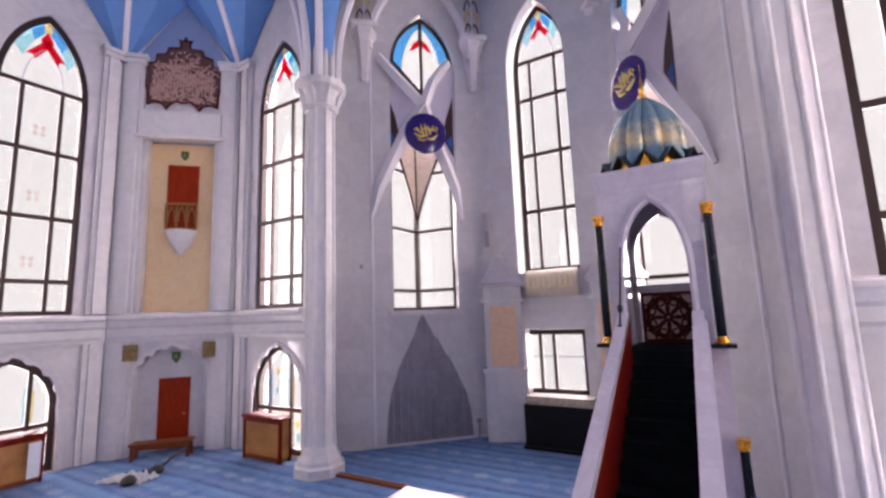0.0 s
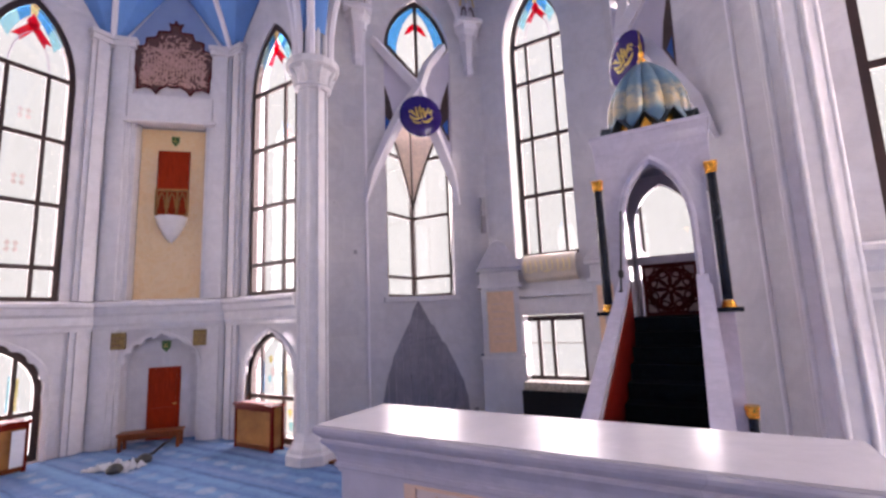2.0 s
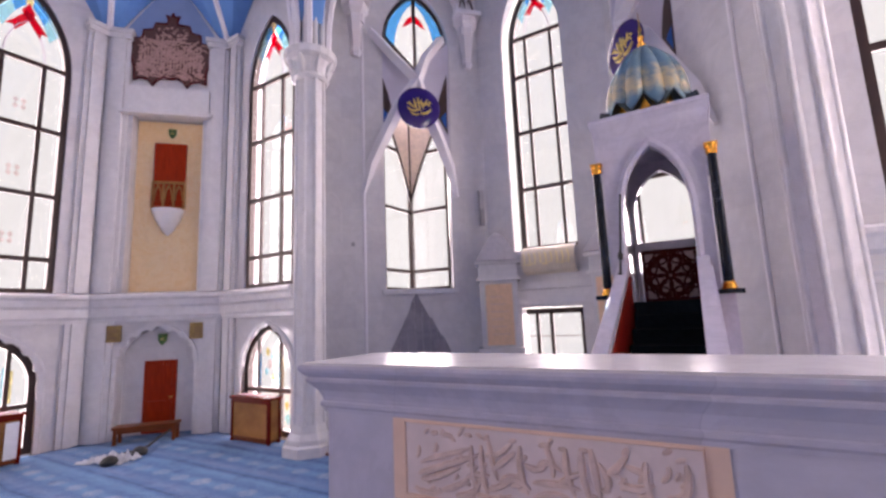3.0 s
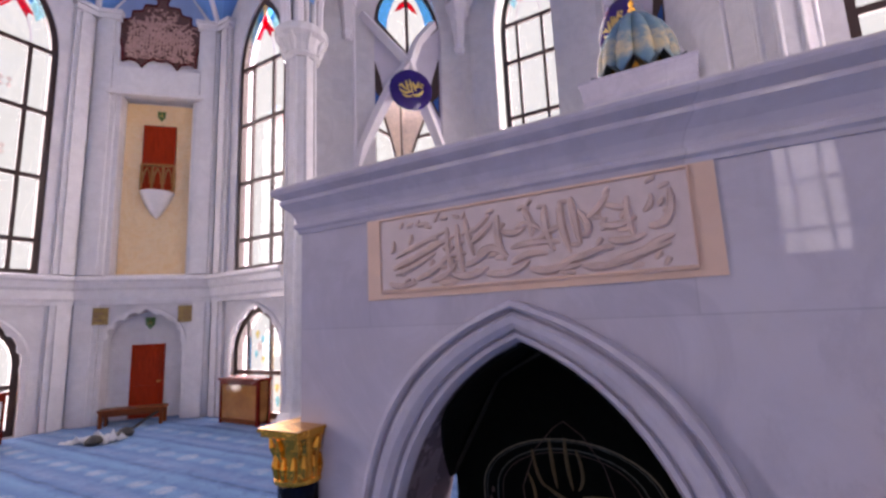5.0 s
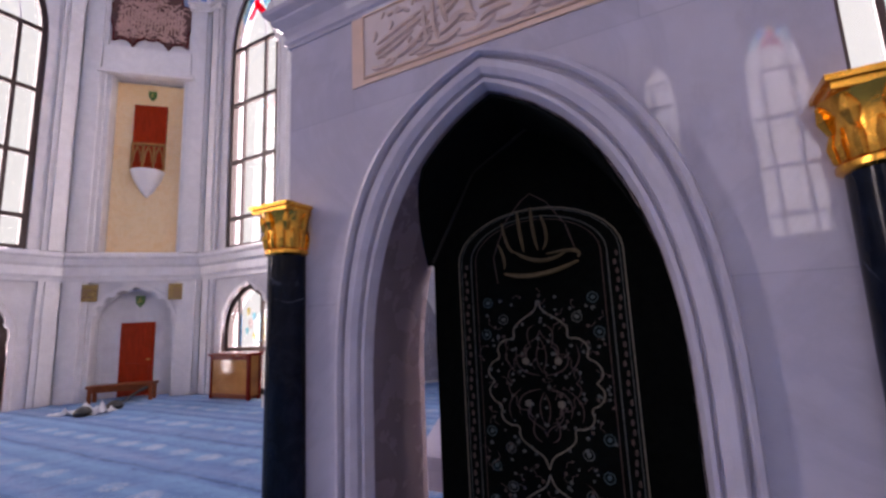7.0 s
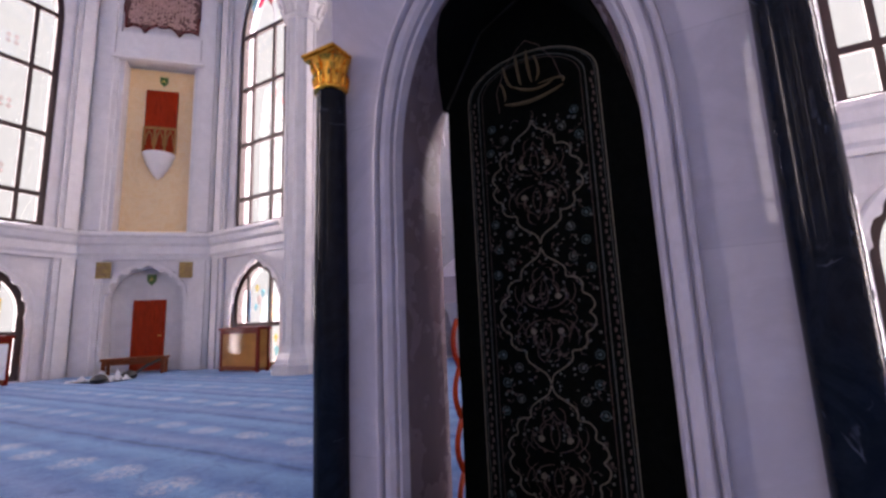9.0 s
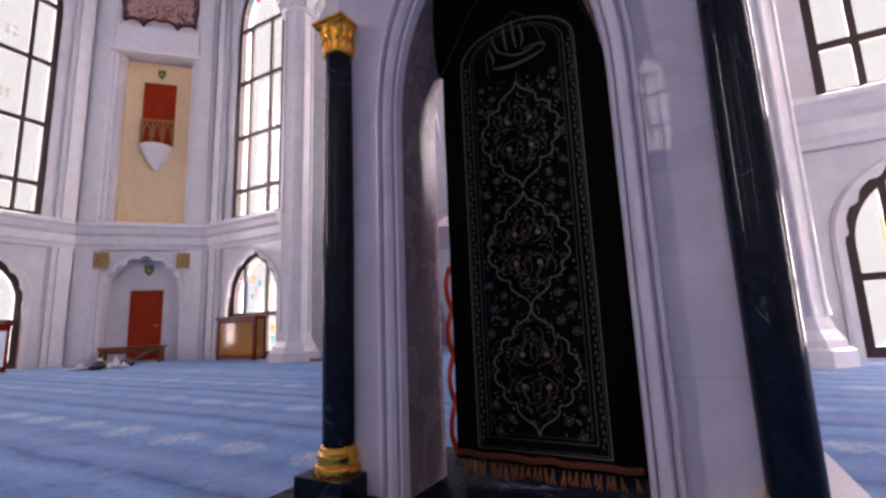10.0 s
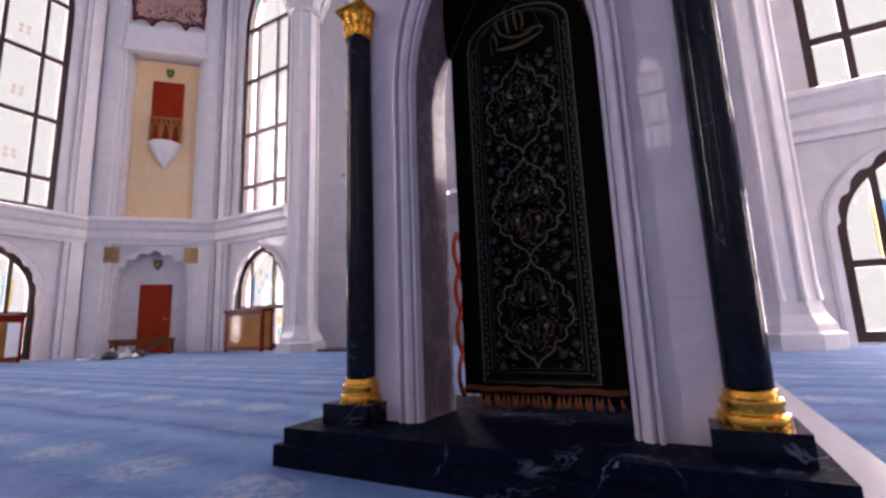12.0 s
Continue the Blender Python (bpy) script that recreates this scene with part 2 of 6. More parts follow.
def box(bm, x0, x1, y0, y1, z0, z1):
    v = [bm.verts.new(p) for p in ((x0, y0, z0), (x1, y0, z0), (x1, y1, z0), (x0, y1, z0), (x0, y0, z1), (x1, y0, z1), (x1, y1, z1), (x0, y1, z1))]
    for f in ((0, 3, 2, 1), (4, 5, 6, 7), (0, 1, 5, 4), (1, 2, 6, 5), (2, 3, 7, 6), (3, 0, 4, 7)):
        bm.faces.new([v[i] for i in f])
    return bm


def boxes(*bs):
    bm = bmesh.new()
    for b in bs:
        box(bm, *b)
    return bm


def bevelled(bm, w=0.01, seg=2):
    bmesh.ops.bevel(bm, geom=[e for e in bm.edges if len(e.link_faces) == 2 and e.calc_face_angle(0) > 0.5], offset=w, segments=seg, affect="EDGES", profile=0.6)
    return bm


def slab2d(bm, outline, y0, y1, holes=()):
    """A sheet in the x-z plane with holes, from depth y0 to y1."""
    flat = [list(outline), *[list(h) for h in holes]]
    tris = tessellate_polygon([[Vector((x, z, 0)) for x, z in pts] for pts in flat])
    loops = [[bm.verts.new((x, y0, z)) for x, z in pts] for pts in flat]
    front = [v for vs in loops for v in vs]
    back = {v: bm.verts.new((v.co.x, y1, v.co.z)) for v in front}
    for t in tris:
        vs = [front[k] for k in t]
        if len(set(vs)) == 3:
            bm.faces.new(vs)
            bm.faces.new([back[v] for v in reversed(vs)])
    for vs in loops:
        for i in range(len(vs)):
            a, b = vs[i], vs[(i + 1) % len(vs)]
            bm.faces.new((a, b, back[b], back[a]))
    return bm


def lathe(bm, prof, n=24, at=(0, 0, 0), lobes=0, depth=0.0, half=None):
    rings = []
    a0, a1 = half if half else (0, 2 * math.pi)
    cnt = n + 1 if half else n
    for r, z in prof:
        ring = []
        for i in range(cnt):
            a = a0 + (a1 - a0) * i / n
            q = r * (1 + depth * (abs(math.cos(a * lobes / 2)) - 0.5)) if lobes else r
            ring.append(bm.verts.new((at[0] + q * math.cos(a), at[1] + q * math.sin(a), at[2] + z)))
        rings.append(ring)
    for a, b in zip(rings, rings[1:]):
        for i in range(n):
            j = (i + 1) % cnt
            bm.faces.new((a[i], a[j], b[j], b[i]))
    if not half:
        bm.faces.new(list(reversed(rings[0])))
        bm.faces.new(rings[-1])
    return bm


def tube(bm, pts, r, n=6, flat=1.0):
    """A rod along pts; flat squeezes it along y."""
    pts = [Vector(p) for p in pts]
    rings = []
    for i, p in enumerate(pts):
        d = (pts[min(i + 1, len(pts) - 1)] - pts[max(i - 1, 0)]).normalized()
        side = d.cross(Vector((0, 1, 0)))
        if side.length < 0.1:
            side = d.cross(Vector((1, 0, 0)))
        side.normalize()
        up = d.cross(side)
        rr = r[i] if isinstance(r, (list, tuple)) else r
        ring = []
        for k in range(n):
            q = side * (rr * math.cos(2 * math.pi * k / n)) + up * (rr * math.sin(2 * math.pi * k / n))
            q.y *= flat
            ring.append(bm.verts.new(p + q))
        rings.append(ring)
    for a, b in zip(rings, rings[1:]):
        for k in range(n):
            bm.faces.new((a[k], a[(k + 1) % n], b[(k + 1) % n], b[k]))
    bm.faces.new(list(reversed(rings[0])))
    bm.faces.new(rings[-1])
    return bm


def strokes(bm, items, sx, sz, x0, z0, y, r):
    """Broad pen strokes through three points each."""
    for a, b, c, wdt in items:
        pts = []
        for i in range(9):
            t = i / 8
            x = (1 - t) ** 2 * a[0] + 2 * t * (1 - t) * b[0] + t * t * c[0]
            z = (1 - t) ** 2 * a[1] + 2 * t * (1 - t) * b[1] + t * t * c[1]
            pts.append((x0 + x * sx, y, z0 + z * sz))
        tube(bm, pts, [r * wdt * q for q in (0.5, 0.85, 1, 1.05, 1.05, 1, 0.9, 0.75, 0.4)], 6, 1.0)


def arch(a, spring, apex, k1=0.62, k2=0.55, n=14, cx=0.0, k3=None):
    """Points of a pointed arch, from the left springing over the apex to the right one."""
    h = apex - spring
    p0, p1, p2, p3 = (a, spring), (a, spring + h * k1), (a * k2, apex - (k3 if k3 is not None else 0.14) * h), (0, apex)
    right = []
    for i in range(n + 1):
        t = i / n
        w = ((1 - t) ** 3, 3 * t * (1 - t) ** 2, 3 * t * t * (1 - t), t ** 3)
        right.append((sum(c * p[0] for c, p in zip(w, (p0, p1, p2, p3))), sum(c * p[1] for c, p in zip(w, (p0, p1, p2, p3)))))
    return [(cx - x, z) for x, z in right] + [(cx + x, z) for x, z in reversed(right[:-1])]


def sweep(bm, path, prof, closed=False):
    """A moulding: prof (out, z) carried along a plan path, out to the path's left, mitred."""
    n = len(path)
    rings = []
    for i, p in enumerate(path):
        p = Vector(p)
        prv = Vector(path[i - 1]) if i or closed else None
        nxt = Vector(path[(i + 1) % n]) if i < n - 1 or closed else None
        d1 = (p - prv).normalized() if prv is not None else (nxt - p).normalized()
        d2 = (nxt - p).normalized() if nxt is not None else d1
        n1, n2 = Vector((-d1.y, d1.x)), Vector((-d2.y, d2.x))
        m = (n1 + n2).normalized()
        m = m / max(0.3, m.dot(n1))
        rings.append([bm.verts.new((p.x + m.x * o, p.y + m.y * o, z)) for o, z in prof])
    pairs = list(zip(rings, rings[1:])) + ([(rings[-1], rings[0])] if closed else [])
    k = len(prof)
    for a, b in pairs:
        for j in range(k):
            bm.faces.new((a[j], a[(j + 1) % k], b[(j + 1) % k], b[j]))
    if not closed:
        bm.faces.new(list(reversed(rings[0])))
        bm.faces.new(rings[-1])
    return bm


def rect_loft(bm, x0, x1, y0, y1, prof, ky=1.0):
    """A solid moulded block: prof (out, z) from the foot to the top of a rectangle, closed at both ends; ky scales its front and back."""
    rings = [[bm.verts.new(p) for p in ((x0 - o, y0 - o * ky, z), (x1 + o, y0 - o * ky, z), (x1 + o, y1 + o * ky, z), (x0 - o, y1 + o * ky, z))] for o, z in prof]
    for a, b in zip(rings, rings[1:]):
        for i in range(4):
            bm.faces.new((a[i], a[(i + 1) % 4], b[(i + 1) % 4], b[i]))
    bm.faces.new(list(reversed(rings[0])))
    bm.faces.new(rings[-1])
    return bm


def ring_strip(bm, loops):
    """Bands between open loops of equal length [(points, depth), ...]."""
    vs = [[bm.verts.new((x, y, z)) for x, z in pts] for pts, y in loops]
    for a, b in zip(vs, vs[1:]):
        for i in range(len(a) - 1):
            bm.faces.new((a[i], a[i + 1], b[i + 1], b[i]))
    return bm


def wallframe(p0, p1):
    """Along the wall, outwards, up; the hall lies on its right."""
    d = (Vector(p1) - Vector(p0)).normalized()
    m = Matrix(((d.x, -d.y, 0, p0[0]), (d.y, d.x, 0, p0[1]), (0, 0, 1, 0), (0, 0, 0, 1)))
    return m, (Vector(p1) - Vector(p0)).length


# ---- plan of the hall: its axis, and the corners of one half ----
AX = -3.35
TOP = 20.0
P_A0, P_AD, P_DB, P_BS0, P_BS1, P_SC = (-15.05, -6.0), (-15.05, 4.95), (-12.5, 7.5), (-9.2, 7.5), (-9.2, 8.24), (-5.44, 12.0)
Y_C = 12.34


def mir(p):
    return (2 * AX - p[0], p[1])


LEFT = [P_A0, P_AD, P_DB, P_BS0, P_BS1, P_SC]
RIGHT = [mir(p) for p in reversed(LEFT)]
THICK = 0.55

W_SILL, W_SPRING, W_APEX, W_HALF = 4.2, 10.4, 12.85, 1.05
L_SPRING, L_APEX, L_HALF = 1.75, 3.1, 1.04
TRANSOMS = (5.1, 6.88, 8.77, 10.65)


def tall_outline(cx, half, sill, spring, apex, grow=0.0):
    a = arch(half + grow, spring, apex + grow * 1.4, 0.55, 0.5, 14, cx)
    return [(cx - half - grow, sill - grow)] + a + [(cx + half + grow, sill - grow)]


def window(name, m, cx, half, sill, spring, apex, transoms, y, label, rail=None, stained=True, light=1.0, side=0.6, motif=1.0, roses=False):
    """An arched window: frame, bars, panes and coloured pieces at its head."""
    w = thing(name, m, label, "window", kind="structure")
    out = tall_outline(cx, half, sill, spring, apex, 0.05)
    inn = tall_outline(cx, half - 0.13, sill + 0.10, spring, apex - 0.20)
    bm = bmesh.new()
    slab2d(bm, out, y - 0.05, y + 0.14, [inn])
    part("window_frame", bm, FRAME, w)
    bars = []
    top_t = transoms[-1]
    for s in (-1, 1):
        x = cx + s * (half - side)
        bm = boxes((x - 0.052, x + 0.052, y - 0.035, y + 0.035, sill + 0.07, top_t))
        part("mullion", bm, FRAME, w)
        bars.append(x)
    for z in transoms:
        bm = boxes((cx - half + 0.06, cx + half - 0.06, y - 0.04, y + 0.04, z - 0.065, z + 0.065))
        part("transom", bm, FRAME, w)
    xs = [cx - half + 0.06, bars[0], bars[1], cx + half - 0.06]
    zs = [sill + 0.07, *transoms]
    for z0, z1 in zip(zs, zs[1:]):
        for x0, x1 in zip(xs, xs[1:]):
            bm = boxes((x0 + 0.02, x1 - 0.02, y - 0.006, y + 0.006, z0 + 0.03, z1 - 0.03))
            o = part("pane", bm, GLASS, w)
            o.visible_shadow = False
            if roses and x1 - x0 > 0.7:
                zc, xc = (z0 + z1) / 2, (x0 + x1) / 2
                if z1 - z0 > 1.2:
                    bm = bmesh.new()
                    for q in range(4):
                        aa = q * math.pi / 2 + math.pi / 4
                        px, pz = xc + 0.12 * math.cos(aa), zc - 0.35 + 0.12 * math.sin(aa)
                        slab2d(bm, [(px - 0.07, pz), (px, pz - 0.09), (px + 0.07, pz), (px, pz + 0.09)], y - 0.012, y - 0.008)
                    part("rose_motif", bm, G_ROSE, w).visible_shadow = False
    # the head: clear pane, thin inner arch, blue and yellow border pieces, a red bow
    head = [p for p in inn if p[1] > top_t + 0.03]
    zt = top_t + 0.03
    a_in = [(cx - half + 0.08, zt)] + head + [(cx + half - 0.08, zt)]
    bm = bmesh.new()
    slab2d(bm, a_in, y - 0.006, y + 0.006)
    part("pane", bm, GLASS, w).visible_shadow = False
    if stained:
        ih = apex - 0.11 - (apex - top_t) * 0.42
        inner = arch(half - side, top_t, ih, 0.5, 0.55, 10, cx)
        bm = bmesh.new()
        tube(bm, [(x, y, z) for x, z in inner], 0.02, 6)
        part("inner_arch_bar", bm, SHADEPLASTER, w)
        hi = [p for p in inn if p[1] > spring + (apex - spring) * 0.50]
        low = [(cx + (x - cx) * 0.72, z - 0.30) for x, z in hi]
        half_n = len(hi) // 2
        cuts = [(0, half_n // 2, G_CYAN), (half_n // 2, half_n - 1, G_BLUE), (half_n - 1, half_n + 1, G_YELLOW), (half_n + 1, half_n + 1 + half_n // 2, G_BLUE), (half_n + 1 + half_n // 2, len(hi) - 1, G_CYAN)]
        for i0, i1, gm in cuts:
            if i1 > i0:
                poly = hi[i0:i1 + 1] + list(reversed(low[i0:i1 + 1]))
                bm = bmesh.new()
                slab2d(bm, poly, y - 0.014, y - 0.010)
                part("stained_piece", bm, gm, w).visible_shadow = False
        zc = apex - 0.11 - (apex - top_t) * 0.34
        for s, ang in ((-1, 0.62), (1, 0.62), (0, 0)):
            bm = bmesh.new()
            k = 0.31 * motif
            pts = [(0, 0.5 * k), (0.36 * k, 0.0), (0.42 * k, -2.0 * k), (0.05 * k, -1.7 * k), (-0.34 * k, -2.1 * k), (-0.3 * k, 0.0)] if s else [(0, 1.2 * k), (0.5 * k, 0.3 * k), (0.25 * k, -0.5 * k), (-0.25 * k, -0.5 * k), (-0.5 * k, 0.3 * k)]
            ca, sa = math.cos(s * ang), math.sin(s * ang)
            slab2d(bm, [(cx + x * ca - z * sa, zc + x * sa + z * ca) for x, z in pts], y - 0.020 - 0.003 * s, y - 0.016 - 0.003 * s)
            part("red_bow_piece", bm, G_RED, w).visible_shadow = False
    if rail:
        bm = boxes((cx - half + 0.06, cx + half - 0.06, y - 0.04, y + 0.04, rail - 0.045, rail + 0.045))
        part("rail", bm, FRAME, w)
    daylight(m, cx, half, sill, apex, 0.61, light)
    return w


def daylight(m, cx, half, z0, z1, y, power=1.0):
    l = bpy.data.lights.new("window_daylight", "AREA")
    l.shape, l.size, l.size_y = "RECTANGLE", 2 * half + 0.3, z1 - z0 + 0.2
    l.energy, l.color = WINDOW_LIGHT * power * l.size * l.size_y, (0.97, 0.98, 1.0)
    ob = new("window_daylight", l)
    ob.matrix_world = m @ Matrix.Translation((cx, y, (z0 + z1) / 2)) @ pose(0, 0, 0, -90, 0, 0)
    return ob


def low_window(name, m, cx, y, light=1.0, diamond=False):
    w = thing(name, m, "low arched window with dark brown bars and pale glass", "window", kind="structure")
    out = tall_outline(cx, L_HALF, 0.08, L_SPRING, L_APEX, 0.04)
    inn = tall_outline(cx, L_HALF - 0.14, 0.2, L_SPRING, L_APEX - 0.17)
    bm = bmesh.new()
    slab2d(bm, out, y - 0.05, y + 0.14, [inn])
    part("window_frame", bm, FRAME, w)
    for x in (cx - 0.47, cx + 0.47):
        part("mullion", boxes((x - 0.05, x + 0.05, y - 0.04, y + 0.04, 0.15, L_APEX - 0.36)), FRAME, w)
    part("transom", boxes((cx - L_HALF + 0.07, cx + L_HALF - 0.07, y - 0.045, y + 0.045, 1.19, 1.31)), FRAME, w)
    bm = bmesh.new()
    slab2d(bm, inn, y - 0.006, y + 0.006)
    part("pane", bm, GLASS, w).visible_shadow = False
    # a loose rose and blue pattern leaded into the middle light
    for dx, z, gm, r in () if diamond else ((-0.1, 2.3, G_YELLOW, 0.08), (0.14, 2.15, G_CYAN, 0.08), (0.0, 1.95, G_ROSE, 0.1), (-0.14, 1.75, G_CYAN, 0.07), (0.16, 1.60, G_YELLOW, 0.07), (0.76, 0.5, G_CYAN, 0.1), (0.72, 0.85, G_YELLOW, 0.08)):
        bm = bmesh.new()
        slab2d(bm, [(cx + dx + r * math.cos(a) * (1 + 0.3 * math.sin(3 * a)), z + 1.5 * r * math.sin(a)) for a in [k * math.pi / 6 for k in range(12)]], y - 0.014, y - 0.010)
        part("stained_piece", bm, gm, w).visible_shadow = False
    for x0, gm in ((-0.42, G_BLUE), (0.36, G_CYAN), (0.53, G_YELLOW), (-0.56, G_YELLOW)):
        bm = boxes((cx + x0, cx + x0 + 0.05, y - 0.014, y - 0.010, 1.36, 2.45 - 0.5 * abs(x0)))
        part("stained_strip", bm, gm, w).visible_shadow = False
    if diamond:
        d = cx - 0.36
        bm = bmesh.new()
        slab2d(bm, [(d - 0.20, 1.7), (d, 1.40), (d + 0.20, 1.7), (d, 2.0)], y - 0.014, y - 0.010, [[(d - 0.13, 1.7), (d, 1.50), (d + 0.13, 1.7), (d, 1.90)]])
        part("red_diamond", bm, G_RED, w).visible_shadow = False
        bm = bmesh.new()
        slab2d(bm, [(d - 0.06, 1.58), (d, 1.50), (d + 0.07, 1.60), (d, 1.68)], y - 0.018, y - 0.015)
        part("rose_piece", bm, G_ROSE, w).visible_shadow = False
    daylight(m, cx, L_HALF, 0.1, L_APEX, 0.61, light * 1.35)
    return w


def wall(name, p0, p1, holes, label, z1=TOP, material=None, thick=THICK):
    m, ln = wallframe(p0, p1)
    bm = bmesh.new()
    slab2d(bm, [(0, 0), (ln, 0), (ln, z1), (0, z1)], 0, thick, holes)
    ob = part(name, bm, material or MARBLE)
    ob.matrix_world = m
    tagged(ob, label, "wall", kind="structure")
    return m, ln


# floor: one sheet of carpet under the whole hall
ring = [(-15.3, -18.8)] + [(-15.3, -6.0), (-15.3, 5.9), (-13.2, 8.15), (-9.4, 8.15), (-9.4, 8.4), (-5.55, 12.3)]
ring = ring + [mir(p) for p in reversed(ring)]
bm = bmesh.new()
low = [bm.verts.new((x, y, -0.2)) for x, y in ring]
high = [bm.verts.new((x, y, 0.0)) for x, y in ring]
bm.faces.new(high)
bm.faces.new(list(reversed(low)))
for i in range(len(ring)):
    j = (i + 1) % len(ring)
    bm.faces.new((low[i], low[j], high[j], high[i]))
bmesh.ops.triangulate(bm, faces=[f for f in bm.faces if len(f.verts) > 4])
tagged(part("floor", bm, CARPET), "blue prayer carpet with pale rows and flowers", "floor", kind="structure")

CORNICE = [(0, 3.32), (-0.10, 3.32), (-0.12, 3.42), (-0.17, 3.50), (-0.17, 3.72), (-0.24, 3.80), (-0.30, 3.96), (-0.36, 4.02), (-0.36, 4.10), (-0.30, 4.14), (0, 4.18)]


def window_wall(name, p0, p1, cx, tag, lower=True, light=1.0):
    holes = [tall_outline(cx, W_HALF, W_SILL, W_SPRING, W_APEX, 0.02)]
    if lower:
        lx = cx - 0.15 if tag == "2" else cx
        holes.append(tall_outline(lx, L_HALF, 0.06, L_SPRING, L_APEX, 0.02))
    m, ln = wall(name, p0, p1, holes, "white marble wall with tall arched window openings")
    window("window_" + tag, m, cx, W_HALF, W_SILL, W_SPRING, W_APEX, TRANSOMS, 0.11, "tall pointed window with dark bars and stained glass head", light=light, roses=tag == "2")
    if lower:
        low_window("window_" + tag + "1", m, lx, 0.15, light, tag == "2")
        # scalloped archivolt round the low window, its lobes hanging into the opening
        def lobes(pts):
            k, res = 4, []
            for (x0, z0), (x1, z1) in zip(pts, pts[1:]):
                for i in range(k):
                    f = i / k
                    res.append((x0 + (x1 - x0) * f, z0 + (z1 - z0) * f))
            res.append(pts[-1])
            run, done = 0.0, []
            for i, (x, z) in enumerate(res):
                if i:
                    run += math.hypot(x - res[i - 1][0], z - res[i - 1][1])
                cut = 0.065 * abs(math.cos(math.pi * run / 0.50)) ** 5 if z > L_SPRING - 0.1 else 0.0
                done.append((lx + (x - lx) * (1 - 0.6 * cut), z - cut))
            return res, done
        base, l2 = lobes(tall_outline(lx, L_HALF + 0.02, 0.0, L_SPRING, L_APEX + 0.02))
        l0 = [(lx + (x - lx) * 1.15, z + (0.10 if z > L_SPRING else 0.0)) for x, z in base]
        l1 = [(lx + (x - lx) * 1.10, z + (0.07 if z > L_SPRING else 0.0)) for x, z in base]
        bm = bmesh.new()
        ring_strip(bm, [(l0, 0.0), (l0, -0.03), (l1, -0.06), (l2, -0.04), (l2, 0.06)])
        tagged(part("trim", bm, MARBLE_TRIM), "white marble lobed moulding round a low arched window", "trim", kind="structure").matrix_world = m
    return m, ln


# the far left side, the window bay beside the door bay, and their mirror images
A_LEN = P_AD[1] - P_A0[1]
window_wall("wall_west", P_A0, P_AD, 3.02 - P_A0[1], "2")
window_wall("wall_northwest", P_DB, P_BS0, -10.5 - P_DB[0], "4")
window_wall("wall_northeast", mir(P_BS0), mir(P_DB), 3.96 - mir(P_BS0)[0], "6", light=EAST_LIGHT)
window_wall("wall_east", mir(P_AD), mir(P_A0), P_AD[1] - 3.02, "8", light=EAST_LIGHT)
wall("wall_pier_west", (P_BS0[0], P_BS0[1] + 0.03), P_BS1, [], "short white marble return wall", thick=0.2)
wall("wall_pier_east", mir(P_BS1), mir((P_BS0[0], P_BS0[1] + 0.03)), [], "short white marble return wall", thick=0.2)
wall("wall_corner_east", mir(P_DB), mir(P_AD), [], "white marble corner wall")

# behind the camera: plain walls, two windows the gate mirrors and their symmetric pair
Y_S = -18.6
SOUTH = ((4.0, W_HALF, W_SILL), (7.95, 0.66, 7.6), (15.45, 0.66, 7.6), (19.4, W_HALF, W_SILL))
m, ln = wall("wall_south", (8.35, Y_S), (-15.05, Y_S), [tall_outline(x, hf, zs, W_SPRING if hf > 1 else 11.0, W_APEX if hf > 1 else 12.2, 0.02) for x, hf, zs in SOUTH], "white marble wall with tall arched windows")
for k, (x, hf, zs) in enumerate(SOUTH):
    wide = hf > 1
    window("window_1%d" % k, m, x, hf, zs, W_SPRING if wide else 11.0, W_APEX if wide else 12.2, TRANSOMS if wide else (8.8, 10.2, 11.2), 0.26, "tall pointed window with dark bars", stained=wide, light=SOUTH_LIGHT, side=0.6 if wide else 0.42)
# unseen side windows added as fill light for the gate and walls
for nm, p0, p1, cx in (("unseen_southwest", (-15.05, Y_S), P_A0, 9.0), ("unseen_southeast", mir(P_A0), (8.35, Y_S), 8.1)):
    m, ln = wall("wall_" + nm, p0, p1, [tall_outline(cx, W_HALF, W_SILL, W_SPRING, W_APEX, 0.02)], "unseen white marble wall with an added arched window")
    window("window_" + nm, m, cx, W_HALF, W_SILL, W_SPRING, W_APEX, TRANSOMS, 0.26, "tall pointed window with dark bars and stained glass head", light=SOUTH_LIGHT if nm == "unseen_southeast" else WEST_FILL)

# the door bay: front plane with a tall niche, the door below
D_M, D_LEN = wallframe(P_AD, P_DB)
DC = D_LEN / 2
bm = bmesh.new()
niche_low = [(DC - 1.02, 0.0)] + arch(1.02, 2.2, 3.15, 0.5, 0.62, 12, DC) + [(DC + 1.02, 0.0)]
outline = [(0, 0), (DC - 1.02, 0.0)] + arch(1.02, 2.2, 3.15, 0.5, 0.62, 12, DC) + [(DC + 1.02, 0.0), (D_LEN, 0), (D_LEN, TOP), (0, TOP)]
slab2d(bm, outline, 0, 0.5, [[(DC - 1.0, 4.2), (DC + 1.0, 4.2), (DC + 1.0, 9.85), (DC - 1.0, 9.85)]])
ob = part("wall_north_corner", bm, MARBLE)
ob.matrix_world = D_M
tagged(ob, "white marble corner wall with two niches", "wall", kind="structure")
bm = boxes((0, D_LEN, 0.5, 0.75, 0, TOP))
ob = part("wall_niche_back", bm, MARBLE)
ob.matrix_world = D_M
tagged(ob, "white marble back of the wall niches", "wall", kind="structure")

bm = boxes((-17.5, 11.0, -19.6, 14.5, TOP, TOP + 0.3))
